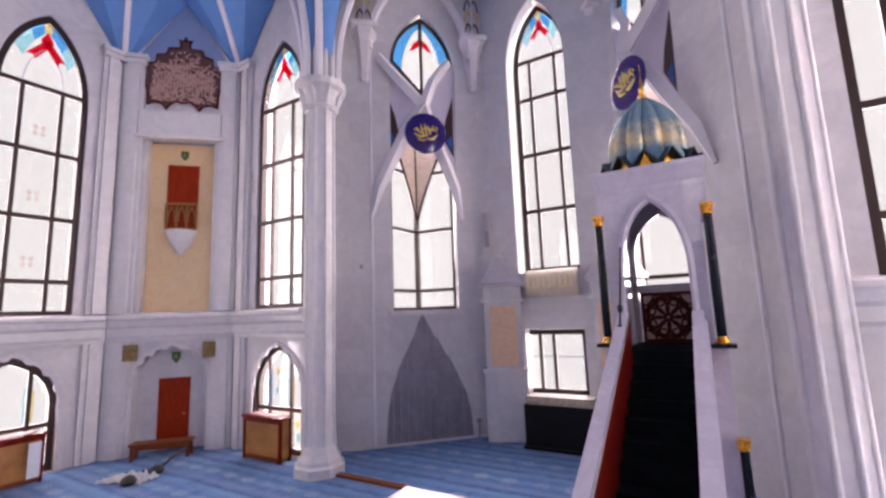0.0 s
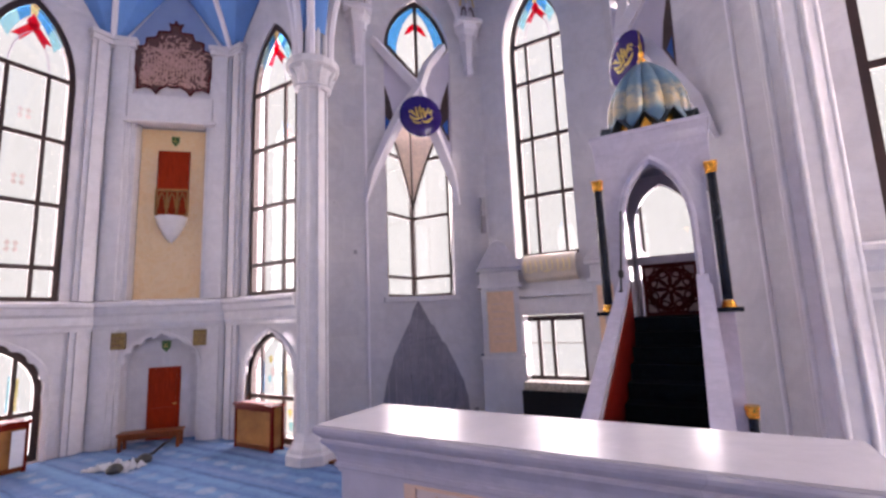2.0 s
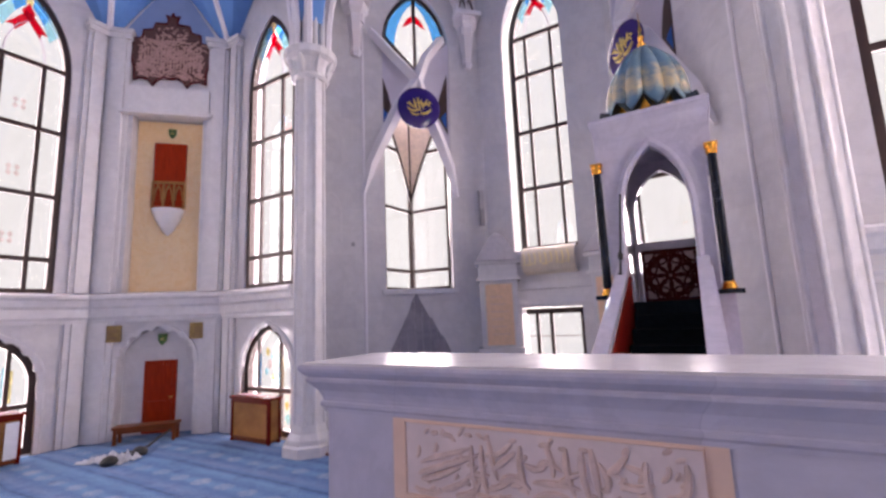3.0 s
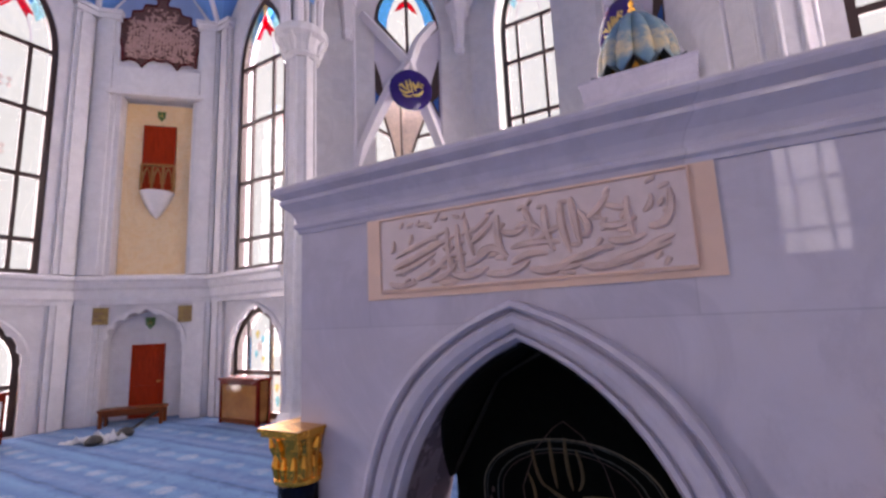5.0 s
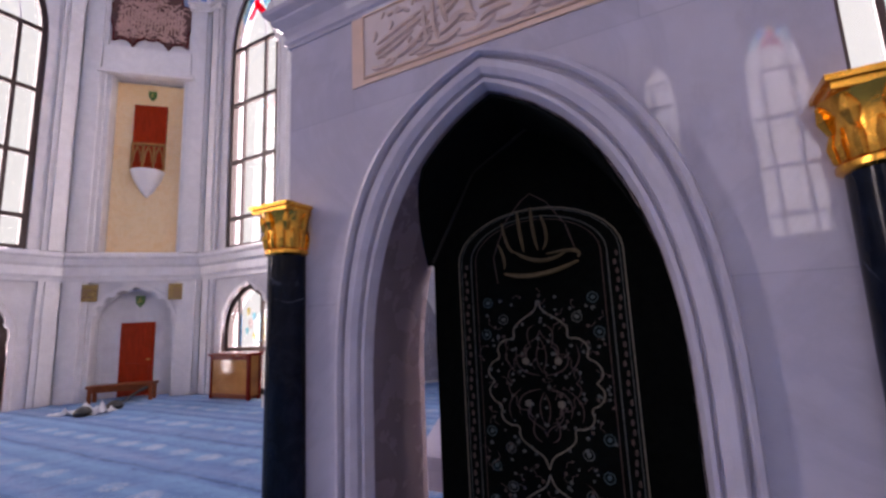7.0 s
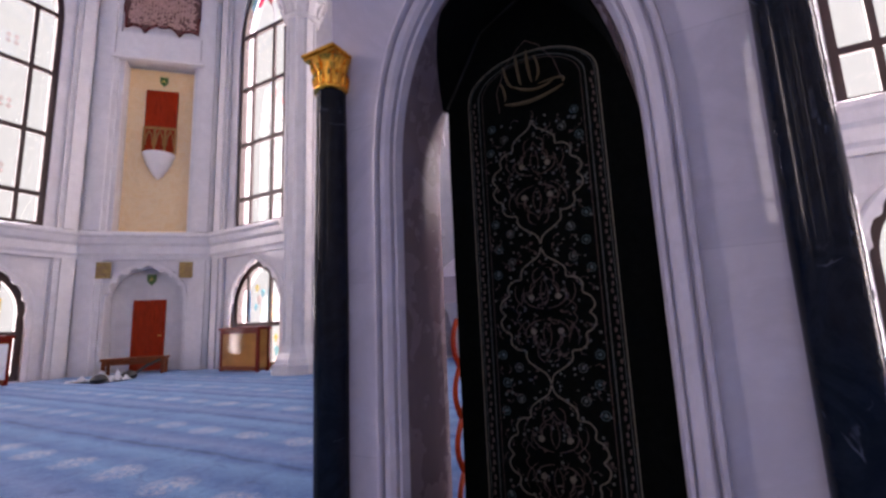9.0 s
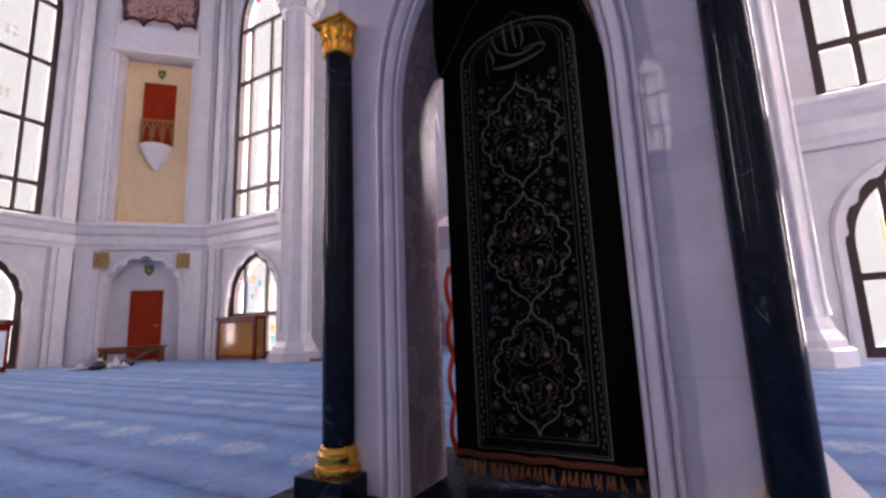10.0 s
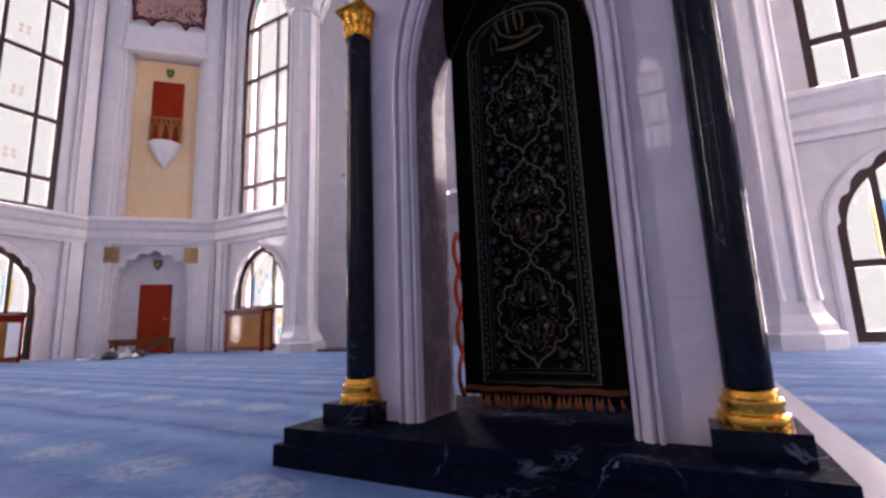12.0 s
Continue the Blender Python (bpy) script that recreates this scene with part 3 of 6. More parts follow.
tagged(part("ceiling", bm, BLUE), "blue painted ceiling high above the hall", "ceiling", kind="structure")

# bright overcast sky all round, far outside the windows
bm = bmesh.new()
for i in range(48):
    a0, a1 = 2 * math.pi * i / 48, 2 * math.pi * (i + 1) / 48
    bm.faces.new([bm.verts.new((AX + 70 * math.cos(a), 70 * math.sin(a), z)) for a, z in ((a0, -30), (a1, -30), (a1, 120), (a0, 120))])
sky_m, nt, b = mat_new("overcast_sky")
b.inputs["Base Color"].default_value = (0, 0, 0, 1)
b.inputs["Emission Color"].default_value = (0.86, 1.0, 0.985, 1)
b.inputs["Emission Strength"].default_value = SKY_GLOW
tagged(part("backdrop", bm, sky_m), "plain white overcast sky outside the windows", "sky", kind="structure")

# ---- cornice round the hall, breaking forward over the corner pilasters ----
def cornice(path):
    bm = bmesh.new()
    sweep(bm, path, CORNICE)
    tagged(part("trim", bm, MARBLE_TRIM), "white marble cornice running round the hall", "cornice", kind="structure")


def off(p, d, k):
    return (p[0] + d[0] * k, p[1] + d[1] * k)


R2 = math.sqrt(0.5)
cornice([P_A0, P_AD, P_DB, P_BS0])
cornice([mir(P_BS0), mir(P_DB), mir(P_AD), mir(P_A0)])

# ---- things of the door bay ----
def relief_strokes(bm, cx, cz, w, h, y, n, seed, r=0.02, flat=0.6):
    """A field of carved curling strokes."""
    rnd = random.Random(seed)
    for _ in range(n):
        x, z = cx + rnd.uniform(-w, w), cz + rnd.uniform(-h, h)
        a, k, ln = rnd.uniform(-0.7, 0.9), rnd.uniform(-2.5, 2.5), rnd.uniform(0.08, 0.3) * min(w, 1.2)
        pts = []
        for i in range(6):
            pts.append((x, y, z))
            x += math.cos(a) * ln / 5
            z += math.sin(a) * ln / 5
            a += k / 5
        tube(bm, pts, [r * q for q in (0.5, 1, 1, 0.9, 0.7, 0.3)], 5, flat)


def pilaster(m, x, w=0.62):
    t = thing("pilaster", m, "white marble corner pilaster with stepped shaft", "pilaster", "corner pilasters")
    bm = boxes((x - w / 2, x + w / 2, -0.10, 0.0, 4.18, 12.28), (x - w / 2 + 0.12, x + w / 2 - 0.12, -0.18, -0.10, 4.18, 12.28))
    part("shaft", bevelled(bm, 0.02), MARBLE_TRIM, t)
    bm = boxes((x - w / 2 - 0.04, x + w / 2 + 0.04, -0.22, 0.0, 12.28, 12.44), (x - w / 2 - 0.09, x + w / 2 + 0.09, -0.28, 0.0, 12.44, 12.58))
    part("capital", bevelled(bm, 0.025), MARBLE_TRIM, t)
    bm = boxes((x - w / 2, x + w / 2, -0.10, 0.0, 0.0, 3.32), (x - w / 2 + 0.14, x + w / 2 - 0.14, -0.16, -0.10, 0.0, 3.32))
    part("lower_shaft", bevelled(bm, 0.02), MARBLE_TRIM, t)
    return t


for x in (0.36, D_LEN - 0.36):
    pilaster(D_M, x)
mA, lA = wallframe(P_A0, P_AD)
pilaster(mA, lA - 0.33, 0.5)
mB, lB = wallframe(P_DB, P_BS0)
pilaster(mB, 0.33, 0.5)
mE, lE = wallframe(mir(P_BS0), mir(P_DB))
pilaster(mE, lE - 0.33, 0.5)

t = thing("onyx_panel", D_M, "cream onyx slab set in a tall wall niche", "wall panel")
for k in range(4):
    part("slab", boxes((DC - 0.99, DC + 0.99, 0.44, 0.495, 4.2 + 1.4 * k + 0.0015, 4.2 + 1.4 * (k + 1) - 0.0015)), ONYX, t)
t = thing("niche_lintel", D_M, "white marble lintel block above the niche", "lintel")
part("block", bevelled(boxes((DC - 1.2, DC + 1.2, -0.16, -0.005, 9.9, 10.72)), 0.03), MARBLE_TRIM, t)
part("lip", bevelled(boxes((DC - 1.32, DC + 1.32, -0.26, -0.005, 9.78, 9.9)), 0.02), MARBLE_TRIM, t)

t = thing("balcony_window", D_M, "red wooden window with carved lattice over the niche", "window")
bm = boxes((DC - 0.46, DC + 0.46, 0.36, 0.43, 7.75, 9.05))
part("shutter", bevelled(bm, 0.015), REDWOOD, t)
bm = boxes((DC - 0.46, DC + 0.46, 0.30, 0.36, 6.82, 6.92), (DC - 0.46, DC + 0.46, 0.30, 0.36, 7.68, 7.76))
for k in range(4):
    x = DC - 0.45 + k * 0.3
    box(bm, x - 0.03, x + 0.03, 0.31, 0.36, 6.9, 7.7)
BRASSWOOD = wood("carved_golden_wood", (0.36, 0.17, 0.06), 0.4)
part("balustrade_frame", bm, BRASSWOOD, t)
for k in range(3):
    x = DC - 0.3 + k * 0.3
    bm = bmesh.new()
    ring_strip(bm, [([(q, z) for q, z in arch(0.13, 7.15, 7.66, 0.5, 0.5, 6, x)], 0.31), ([(q, z) for q, z in arch(0.09, 7.12, 7.58, 0.5, 0.5, 6, x)], 0.31), ([(q, z) for q, z in arch(0.09, 7.12, 7.58, 0.5, 0.5, 6, x)], 0.36)])
    part("lattice_arch", bm, BRASSWOOD, t)
part("back_board", boxes((DC - 0.45, DC + 0.45, 0.375, 0.43, 6.85, 7.75)), REDWOOD, t)
bm = bmesh.new()
lathe(bm, [(0.02, 6.0), (0.16, 6.15), (0.36, 6.5), (0.46, 6.78), (0.48, 6.83)], 20, (DC, 0.43, 0), half=(math.pi, 2 * math.pi))
part("bracket", bm, MARBLE_TRIM, t, smooth=True)


def shield(x, z, y, s):
    t = thing("shield_emblem", D_M, "small green enamel shield with a gold sign", "emblem", "wall shields")
    bm = bmesh.new()
    slab2d(bm, [(x - 0.13 * s, z + 0.16 * s), (x + 0.13 * s, z + 0.16 * s), (x + 0.12 * s, z - 0.06 * s), (x, z - 0.2 * s), (x - 0.12 * s, z - 0.06 * s)], y - 0.03, y)
    part("plate", bm, GREENTILE, t)
    part("sign", tube(bmesh.new(), [(x - 0.05 * s, y - 0.035, z - 0.05 * s), (x, y - 0.035, z + 0.08 * s), (x + 0.05 * s, y - 0.035, z - 0.05 * s), (x - 0.04 * s, y - 0.035, z)], 0.012, 5), GOLD_PAINT, t)


shield(DC, 9.42, 0.44, 0.9)
shield(DC, 2.78, 0.5, 1.0)

# carved medallion
t = thing("carved_medallion", D_M, "brown carved calligraphic medallion with a lobed rim", "medallion")
mz = 11.92
prof = [(0, 1.50), (0.05, 1.36), (0.20, 1.40), (0.13, 1.24), (0.16, 1.10), (0.50, 1.08), (0.56, 0.86), (0.84, 0.80), (0.86, 0.52), (1.16, 0.46), (1.13, 0.24), (1.22, 0.06), (1.12, -0.22), (1.05, -0.44), (1.04, -0.80), (0.86, -0.72), (0.62, -0.76), (0.50, -0.92), (0.38, -0.76), (0.18, -0.66), (0.08, -0.70)]
prof = [(x, z if z > 0 else z * 1.2) for x, z in prof]
outl = [(DC + x, mz + z) for x, z in prof] + [(DC - x, mz + z) for x, z in reversed(prof[1:])]
bm = bmesh.new()
slab2d(bm, list(reversed(outl)), -0.06, 0.0)
part("plate", bm, BROWNRELIEF, t)
bm = bmesh.new()
tube(bm, [(x, -0.06, z) for x, z in outl + outl[:1]], 0.035, 5)
part("rim", bm, DARKRED, t)
bm = bmesh.new()
relief_strokes(bm, DC - 0.06, mz - 0.16, 0.95, 0.66, -0.065, 380, 11, 0.026)
relief_strokes(bm, DC - 0.02, mz + 0.72, 0.42, 0.24, -0.065, 60, 12, 0.026)
for k in range(19):
    tube(bm, [(DC - 0.86 + 0.095 * k, -0.07, mz - 0.58 + 0.08 * (k % 3)), (DC - 0.85 + 0.095 * k, -0.075, mz - 0.1), (DC - 0.86 + 0.095 * k, -0.07, mz + 0.22 + 0.1 * (k % 2))], [0.02, 0.03, 0.02], 5, 0.6)
part("carving", bm, plain("worn_red_brown_relief", (0.46, 0.28, 0.24), 0.5, 0, 0.2, 12), t, "paler carved script strokes")

# door, bench, name plates
t = thing("door_1", D_M, "plain reddish brown wooden door under an arched niche", "door", kind="structure")
bm = boxes((DC - 0.44, DC + 0.44, 0.44, 0.495, 0.02, 2.14))
for z0, z1 in ((0.15, 0.95), (1.1, 2.0)):
    box(bm, DC - 0.33, DC + 0.33, 0.425, 0.44, z0, z1)
part("leaf", bevelled(bm, 0.008), REDWOOD, t)
bm = bmesh.new()
tube(bm, [(DC + 0.36, 0.43, 1.05), (DC + 0.36, 0.38, 1.05), (DC + 0.27, 0.38, 1.05)], 0.014, 6)
part("door_handle", bm, GOLD_PAINT, t, "brass lever handle")
bm = bmesh.new()
l0 = [(DC - 1.12, 0.0)] + arch(1.12, 2.15, 3.28, 0.5, 0.62, 12, DC) + [(DC + 1.12, 0)]
l1 = [(DC - 1.03, 0.0)] + arch(1.03, 2.2, 3.17, 0.5, 0.62, 12, DC) + [(DC + 1.03, 0)]
# lobes along the arch's edge
dense = lambda pts: [(a[0] + (b_[0] - a[0]) * i / 4, a[1] + (b_[1] - a[1]) * i / 4) for a, b_ in zip(pts, pts[1:]) for i in range(4)] + [pts[-1]]
l0, l1 = dense(l0), dense(l1)
l1 = [(DC + (x - DC) * (1 - 0.07 * abs(math.cos(i * math.pi / 12)) ** 3), z - 0.09 * abs(math.cos(i * math.pi / 12)) ** 3) if z > 2.15 else (x, z) for i, (x, z) in enumerate(l1)]
ring_strip(bm, [(l0, 0.0), (l0, -0.05), (l1, -0.04), (l1, 0.10)])
tagged(part("trim", bm, MARBLE_TRIM), "lobed white marble moulding over the door niche", "trim", kind="structure").matrix_world = D_M
PLATE_GILDING = plain("tarnished_gilding", (0.30, 0.20, 0.08), 0.25, 0.5, 0.35, 9)
for s in (-1, 1):
    t = thing("name_plate", D_M, "gilded brown plate with worn lettering under the cornice", "plaque", "plates under the cornice")
    x = DC + s * 1.22
    part("plate", bevelled(boxes((x - 0.33, x + 0.33, -0.14, -0.105, 2.76, 3.24)), 0.01), PLATE_GILDING, t)
    bm = bmesh.new()
    for r in range(3):
        box(bm, x - 0.2, x + 0.2 - 0.1 * (r % 2), -0.146, -0.139, 2.86 + r * 0.1, 2.89 + r * 0.1)
    part("lettering", bm, BROWNRELIEF, t)


def bench(m):
    t = thing("bench", m, "low dark brown wooden bench before the door", "bench")
    part("seat", bevelled(boxes((-0.8, 0.8, -0.22, 0.22, 0.40, 0.47)), 0.012), BROWNWOOD, t)
    for x in (-0.72, 0.72):
        for y in (-0.17, 0.17):
            part("leg", bevelled(boxes((x - 0.04, x + 0.04, y - 0.035, y + 0.035, 0, 0.40)), 0.006), BROWNWOOD, t)
    part("apron", boxes((-0.68, 0.68, -0.16, -0.13, 0.28, 0.395)), BROWNWOOD, t)
    return t


bench(D_M @ Matrix.Translation((DC, -0.42, 0)))


CASE_BOARD = plain("varnished_board", (0.38, 0.165, 0.045), 0.08, 0, 0.3, 1.6)
CASE_RED = wood("dark_red_polished_wood", (0.16, 0.012, 0.006), 0.25)


def cabinet(m, w, d, h, label):
    t = thing("display_case", m, label, "display case", "wooden display cases")
    for x in (-w / 2, w / 2 - 0.08):
        for y in (-d / 2, d / 2 - 0.08):
            part("post", bevelled(boxes((x, x + 0.08, y, y + 0.08, 0, h - 0.06)), 0.006), CASE_RED, t)
    part("top", bevelled(boxes((-w / 2 - 0.04, w / 2 + 0.04, -d / 2 - 0.04, d / 2 + 0.04, h - 0.07, h)), 0.012), CASE_RED, t)
    part("body", boxes((-w / 2 + 0.02, w / 2 - 0.02, -d / 2 + 0.02, d / 2 - 0.02, 0.10, h - 0.065)), CASE_BOARD, t)
    part("upper_rail", boxes((-w / 2 + 0.075, w / 2 - 0.075, -d / 2 - 0.004, -d / 2 + 0.03, h - 0.17, h - 0.072)), CASE_RED, t)
    part("kickboard", boxes((-w / 2 + 0.05, w / 2 - 0.05, -d / 2 + 0.01, d / 2 - 0.05, 0.03, 0.14)), BROWNWOOD, t)
    part("cloth", bevelled(boxes((-w / 2 + 0.1, w / 2 - 0.1, -d / 2 + 0.08, d / 2 - 0.08, h + 0.001, h + 0.02)), 0.006), plain("faded_rose_cloth", (0.52, 0.33, 0.34), 0.8, 0, 0.4, 5), t)
    return t


cabinet(mB @ Matrix.Translation((2.06, -0.36, 0)), 1.55, 0.40, 1.18, "red-brown wooden case with glossy sides before a window")
cabinet(mA @ Matrix.Translation((2.55 - P_A0[1], -0.40, 0)), 1.9, 0.5, 1.2, "red-brown wooden case with glossy front before a window")
t = thing("white_board", mA @ Matrix.Translation((3.28 - P_A0[1], -0.70, 0)), "white panel leaning on the wooden case", "board")
part("panel", boxes((-0.12, 0.13, -0.02, 0.0, 0.15, 1.0)), WHITECLOTH, t)

# things left on the carpet
t = thing("folded_cloth", pose(-12.3, 4.5, 0, 0, 0, 20), "crumpled white cloth lying on the carpet", "cloth")
bm = bmesh.new()
rnd = random.Random(3)
grid = [[bm.verts.new((-0.65 + 1.3 * i / 13, -0.3 + 0.6 * j / 7, 0.02 + 0.14 * noise.noise(Vector((i * 0.45, j * 0.5, 2))) ** 2 * 4 * (0.3 + 0.7 * (i > 3)))) for j in range(8)] for i in range(14)]
for i in range(13):
    for j in range(7):
        bm.faces.new((grid[i][j], grid[i + 1][j], grid[i + 1][j + 1], grid[i][j + 1]))
r = bmesh.ops.solidify(bm, geom=bm.faces[:], thickness=0.02)
part("fabric", bm, WHITECLOTH, t, smooth=True)
for k, (x, y, a) in enumerate(((-12.55, 4.95, 20), (-12.15, 5.1, 70), (-11.95, 4.35, -15))):
    t = thing("vacuum_hose" if k == 0 else "dark_bag", pose(x, y, 0, 0, 0, a), "black hose lying on the carpet" if k == 0 else "small dark bag on the carpet", "hose" if k == 0 else "bag")
    bm = bmesh.new()
    if k == 0:
        tube(bm, [(0.0, 0, 0.04), (0.25, 0.05, 0.08), (0.45, 0.25, 0.16), (0.5, 0.5, 0.3), (0.6, 0.8, 0.42)], 0.035, 8)
        part("tube", bm, BLACKPLASTIC, t, smooth=True)
    else:
        lathe(bm, [(0.05, 0), (0.16, 0.02), (0.19, 0.09), (0.13, 0.18), (0.04, 0.22)], 12)
        part("body", bm, BLACKPLASTIC, t, smooth=True)

# ---- octagonal clustered columns ----
def column(x, y, k=1.0, name="clustered_column"):
    t = thing(name, pose(x, y, 0, 0, 0, 22.5) @ Matrix.Diagonal((k, k, 1, 1)), "white marble clustered column with a flared foot and capital", "column", "clustered columns")
    part("pedestal", lathe(bmesh.new(), [(0.70, 0), (0.70, 0.22), (0.62, 0.26), (0.60, 0.36), (0.50, 0.50), (0.44, 0.68), (0.41, 0.9)], 8), MARBLE_TRIM, t)
    bm = lathe(bmesh.new(), [(0.405, 0.78), (0.405, 9.7)], 8)
    part("core", bm, MARBLE_TRIM, t)
    for k in range(8):
        a = math.pi / 4 * k
        bm = lathe(bmesh.new(), [(0.09, 0.7), (0.055, 0.95), (0.055, 9.6), (0.08, 9.72)], 10, (0.39 * math.cos(a), 0.39 * math.sin(a), 0))
        part("shaft", bm, MARBLE_TRIM, t, smooth=True)
    bm = lathe(bmesh.new(), [(0.46, 9.55), (0.53, 9.62), (0.48, 9.7), (0.52, 9.9), (0.60, 10.08), (0.74, 10.16), (0.76, 10.34), (0.66, 10.38)], 16)
    part("capital", bm, MARBLE_TRIM, t)
    for k in range(8):
        a = math.pi / 4 * k
        bm = tube(bmesh.new(), [(0.48 * math.cos(a), 0.48 * math.sin(a), 9.7), (0.56 * math.cos(a), 0.56 * math.sin(a), 9.95), (0.68 * math.cos(a), 0.68 * math.sin(a), 10.12)], [0.05, 0.09, 0.03], 6)
        part("leaf", bm, MARBLE_TRIM, t)
    # slender shafts that carry the vault ribs on upwards
    for k in range(8):
        a = math.pi / 4 * k
        bm = lathe(bmesh.new(), [(0.085, 10.36), (0.085, TOP)], 8, (0.36 * math.cos(a), 0.36 * math.sin(a), 0))
        part("upper_shaft", bm, MARBLE_TRIM, t, smooth=True)
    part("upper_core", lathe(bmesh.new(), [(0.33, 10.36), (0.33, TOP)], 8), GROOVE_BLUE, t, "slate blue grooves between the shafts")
    return t


COL_L, COL_R = (-8.24, 7.0), (2.03, 6.95)
column(*COL_L, 0.94)
column(*COL_R, 0.92)

# ---- star corners ----
def star_corner(p0, p1, tag, west):
    m, ln = wallframe(p0, p1)
    c = 3.03 if west else 1.35
    cr = 2.83 if west else 1.85       # the crossing ribs and the shield
    half = 1.03
    sill, wtop = 3.97, 10.9
    # opening: tall straight-sided, pointed head
    cd = c + 0.10                  # the diamond light stands a little aside
    hole = [(c - half - 0.02, sill)] + arch(half + 0.10, 12.1, 14.2, 0.5, 0.5, 10, cd) + [(c + half + 0.02, sill)]
    bm = bmesh.new()
    slab2d(bm, [(0, 0), (ln, 0), (ln, TOP), (0, TOP)], 0, 0.35, [hole])
    ob = part("wall_star_" + tag, bm, MARBLE)
    ob.matrix_world = m
    tagged(ob, "white marble corner wall with a deep pointed window bay", "wall", kind="structure")
    # the bay: two glazed sides that meet in a mullion set back
    w = thing("window_star_" + tag, m, "angled corner window with dark bars and a pale wedge", "window", kind="structure")
    dep = 0.95
    for s in (-1, 1):
        q0 = Vector((c + s * (half + 0.02), 0.30))
        q1 = Vector((c, 0.30 + dep))
        d = (q1 - q0)
        L = d.length
        d.normalize()
        mm = Matrix(((d.x, -d.y, 0, q0.x), (d.y, d.x, 0, q0.y), (0, 0, 1, 0), (0, 0, 0, 1)))

        def add(name, bm, material):
            o = part(name, bm, material, w)
            o.matrix_parent_inverse = Matrix()
            o.matrix_basis = mm
            return o
        for z in (sill + 0.05, 4.62, 6.66, 8.68, 10.8):
            add("transom", boxes((0, L, -0.04, 0.04, z - 0.055, z + 0.055)), FRAME)
        add("mullion", boxes((L - 0.08, L, -0.06, 0.06, sill, wtop)), FRAME)
        add("mullion", boxes((0.0, 0.05, -0.04, 0.04, sill, wtop)), FRAME)
        for z0, z1 in ((sill + 0.05, 4.62), (4.62, 6.66), (6.66, 8.68), (8.68, 10.8)):
            add("pane", boxes((0.05, L - 0.05, -0.005, 0.005, z0 + 0.03, z1 - 0.03)), GLASS).visible_shadow = False
        # pale wedge growing upwards from the mullion, with dark edges
        pts = [(L, 6.6)] + [(L - min(L - 0.04, 1.42 * (k / 8) ** 1.4), 6.6 + 3.4 * k / 8) for k in range(1, 9)] + [(L, 10.0)]
        bm = bmesh.new()
        slab2d(bm, pts, -0.05 if s < 0 else 0.03, -0.03 if s < 0 else 0.05)
        add("wedge", bm, plain("pale_wedge_plaster", (0.82, 0.69, 0.56), 0.6))
        bm = tube(bmesh.new(), [(x, -0.06 if s < 0 else 0.06, z) for x, z in pts[:-1]], 0.045, 5)
        add("wedge_edge", bm, FRAME)
    bm = boxes((c - half - 0.15, c + half + 0.15, -0.16, 0.34, sill - 0.16, sill))
    part("window_sill", bevelled(bm, 0.02), MARBLE_TRIM, w)
    # diamond light over the crossing
    yz = 0.22
    bm = bmesh.new()
    head = arch(1.10, 12.42, 14.15, 0.42, 0.5, 10, cd)
    inn = [(cd + (x - cd) * 0.88, 12.7 + (z - 12.7) * 0.88) for x, z in head + [(cd, 11.2)]]
    slab2d(bm, head + [(cd, 11.2)], yz - 0.05, yz + 0.05, [inn])
    part("diamond_frame", bm, FRAME, w)
    part("diamond_mullion", boxes((cd - 0.06, cd + 0.06, yz - 0.04, yz + 0.04, 11.3, 14.0)), FRAME, w)
    bm = bmesh.new()
    slab2d(bm, inn, yz - 0.006, yz + 0.006)
    part("pane", bm, GLASS, w).visible_shadow = False
    for s in (-1, 1):
        hh = [p for p in (head if s < 0 else list(reversed(head))) if (p[0] - cd) * s >= 0]
        lo = [(cd + (x - cd) * 0.62, z - 0.34) for x, z in hh]
        poly = [(cd + (x - cd) * 0.9, 12.7 + (z - 12.7) * 0.9) for x, z in hh] + list(reversed(lo))
        bm = bmesh.new()
        slab2d(bm, poly, yz - 0.016, yz - 0.012)
        part("stained_piece", bm, G_BLUE, w).visible_shadow = False
        bm = bmesh.new()
        slab2d(bm, [(cd + s * 0.04, 13.35), (cd + s * 0.24, 13.2), (cd + s * 0.40, 12.88), (cd + s * 0.22, 12.95), (cd + s * 0.04, 13.1)], yz - 0.024, yz - 0.02)
        part("red_bow_piece", bm, G_RED, w).visible_shadow = False
    daylight(m, c, 1.1, sill, 14.2, 0.30 + dep + 0.4, 1.0)
    # crossing ribs that stand proud of the wall, with the round shield at their crossing
    t = thing("star_ribs", m, "white plaster ribs crossing in a star before the window", "vault rib", "star ribs")
    zc = 10.75
    for s in (-1, 1):
        bm = bmesh.new()
        pts = [(cr + s * 1.20, 0.02, 12.45), (cr + s * 0.55, -0.30, 11.5), (c, -0.55, zc - 0.2), (cr - s * 0.42, -0.60, 9.6), (cr - s * 0.85, -0.45, 8.7), (cr - s * 1.25, -0.22, 7.85), (cr - s * 1.5, -0.05, 6.9)]
        tube(bm, pts, [0.16, 0.17, 0.19, 0.2, 0.2, 0.17, 0.06], 4, 1.1)
        part("rib", bm, PLASTER, t)
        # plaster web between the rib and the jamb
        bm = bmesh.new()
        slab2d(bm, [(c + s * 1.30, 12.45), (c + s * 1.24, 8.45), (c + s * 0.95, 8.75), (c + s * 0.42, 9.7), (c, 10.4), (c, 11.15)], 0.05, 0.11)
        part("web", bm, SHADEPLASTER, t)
        bm = bmesh.new()
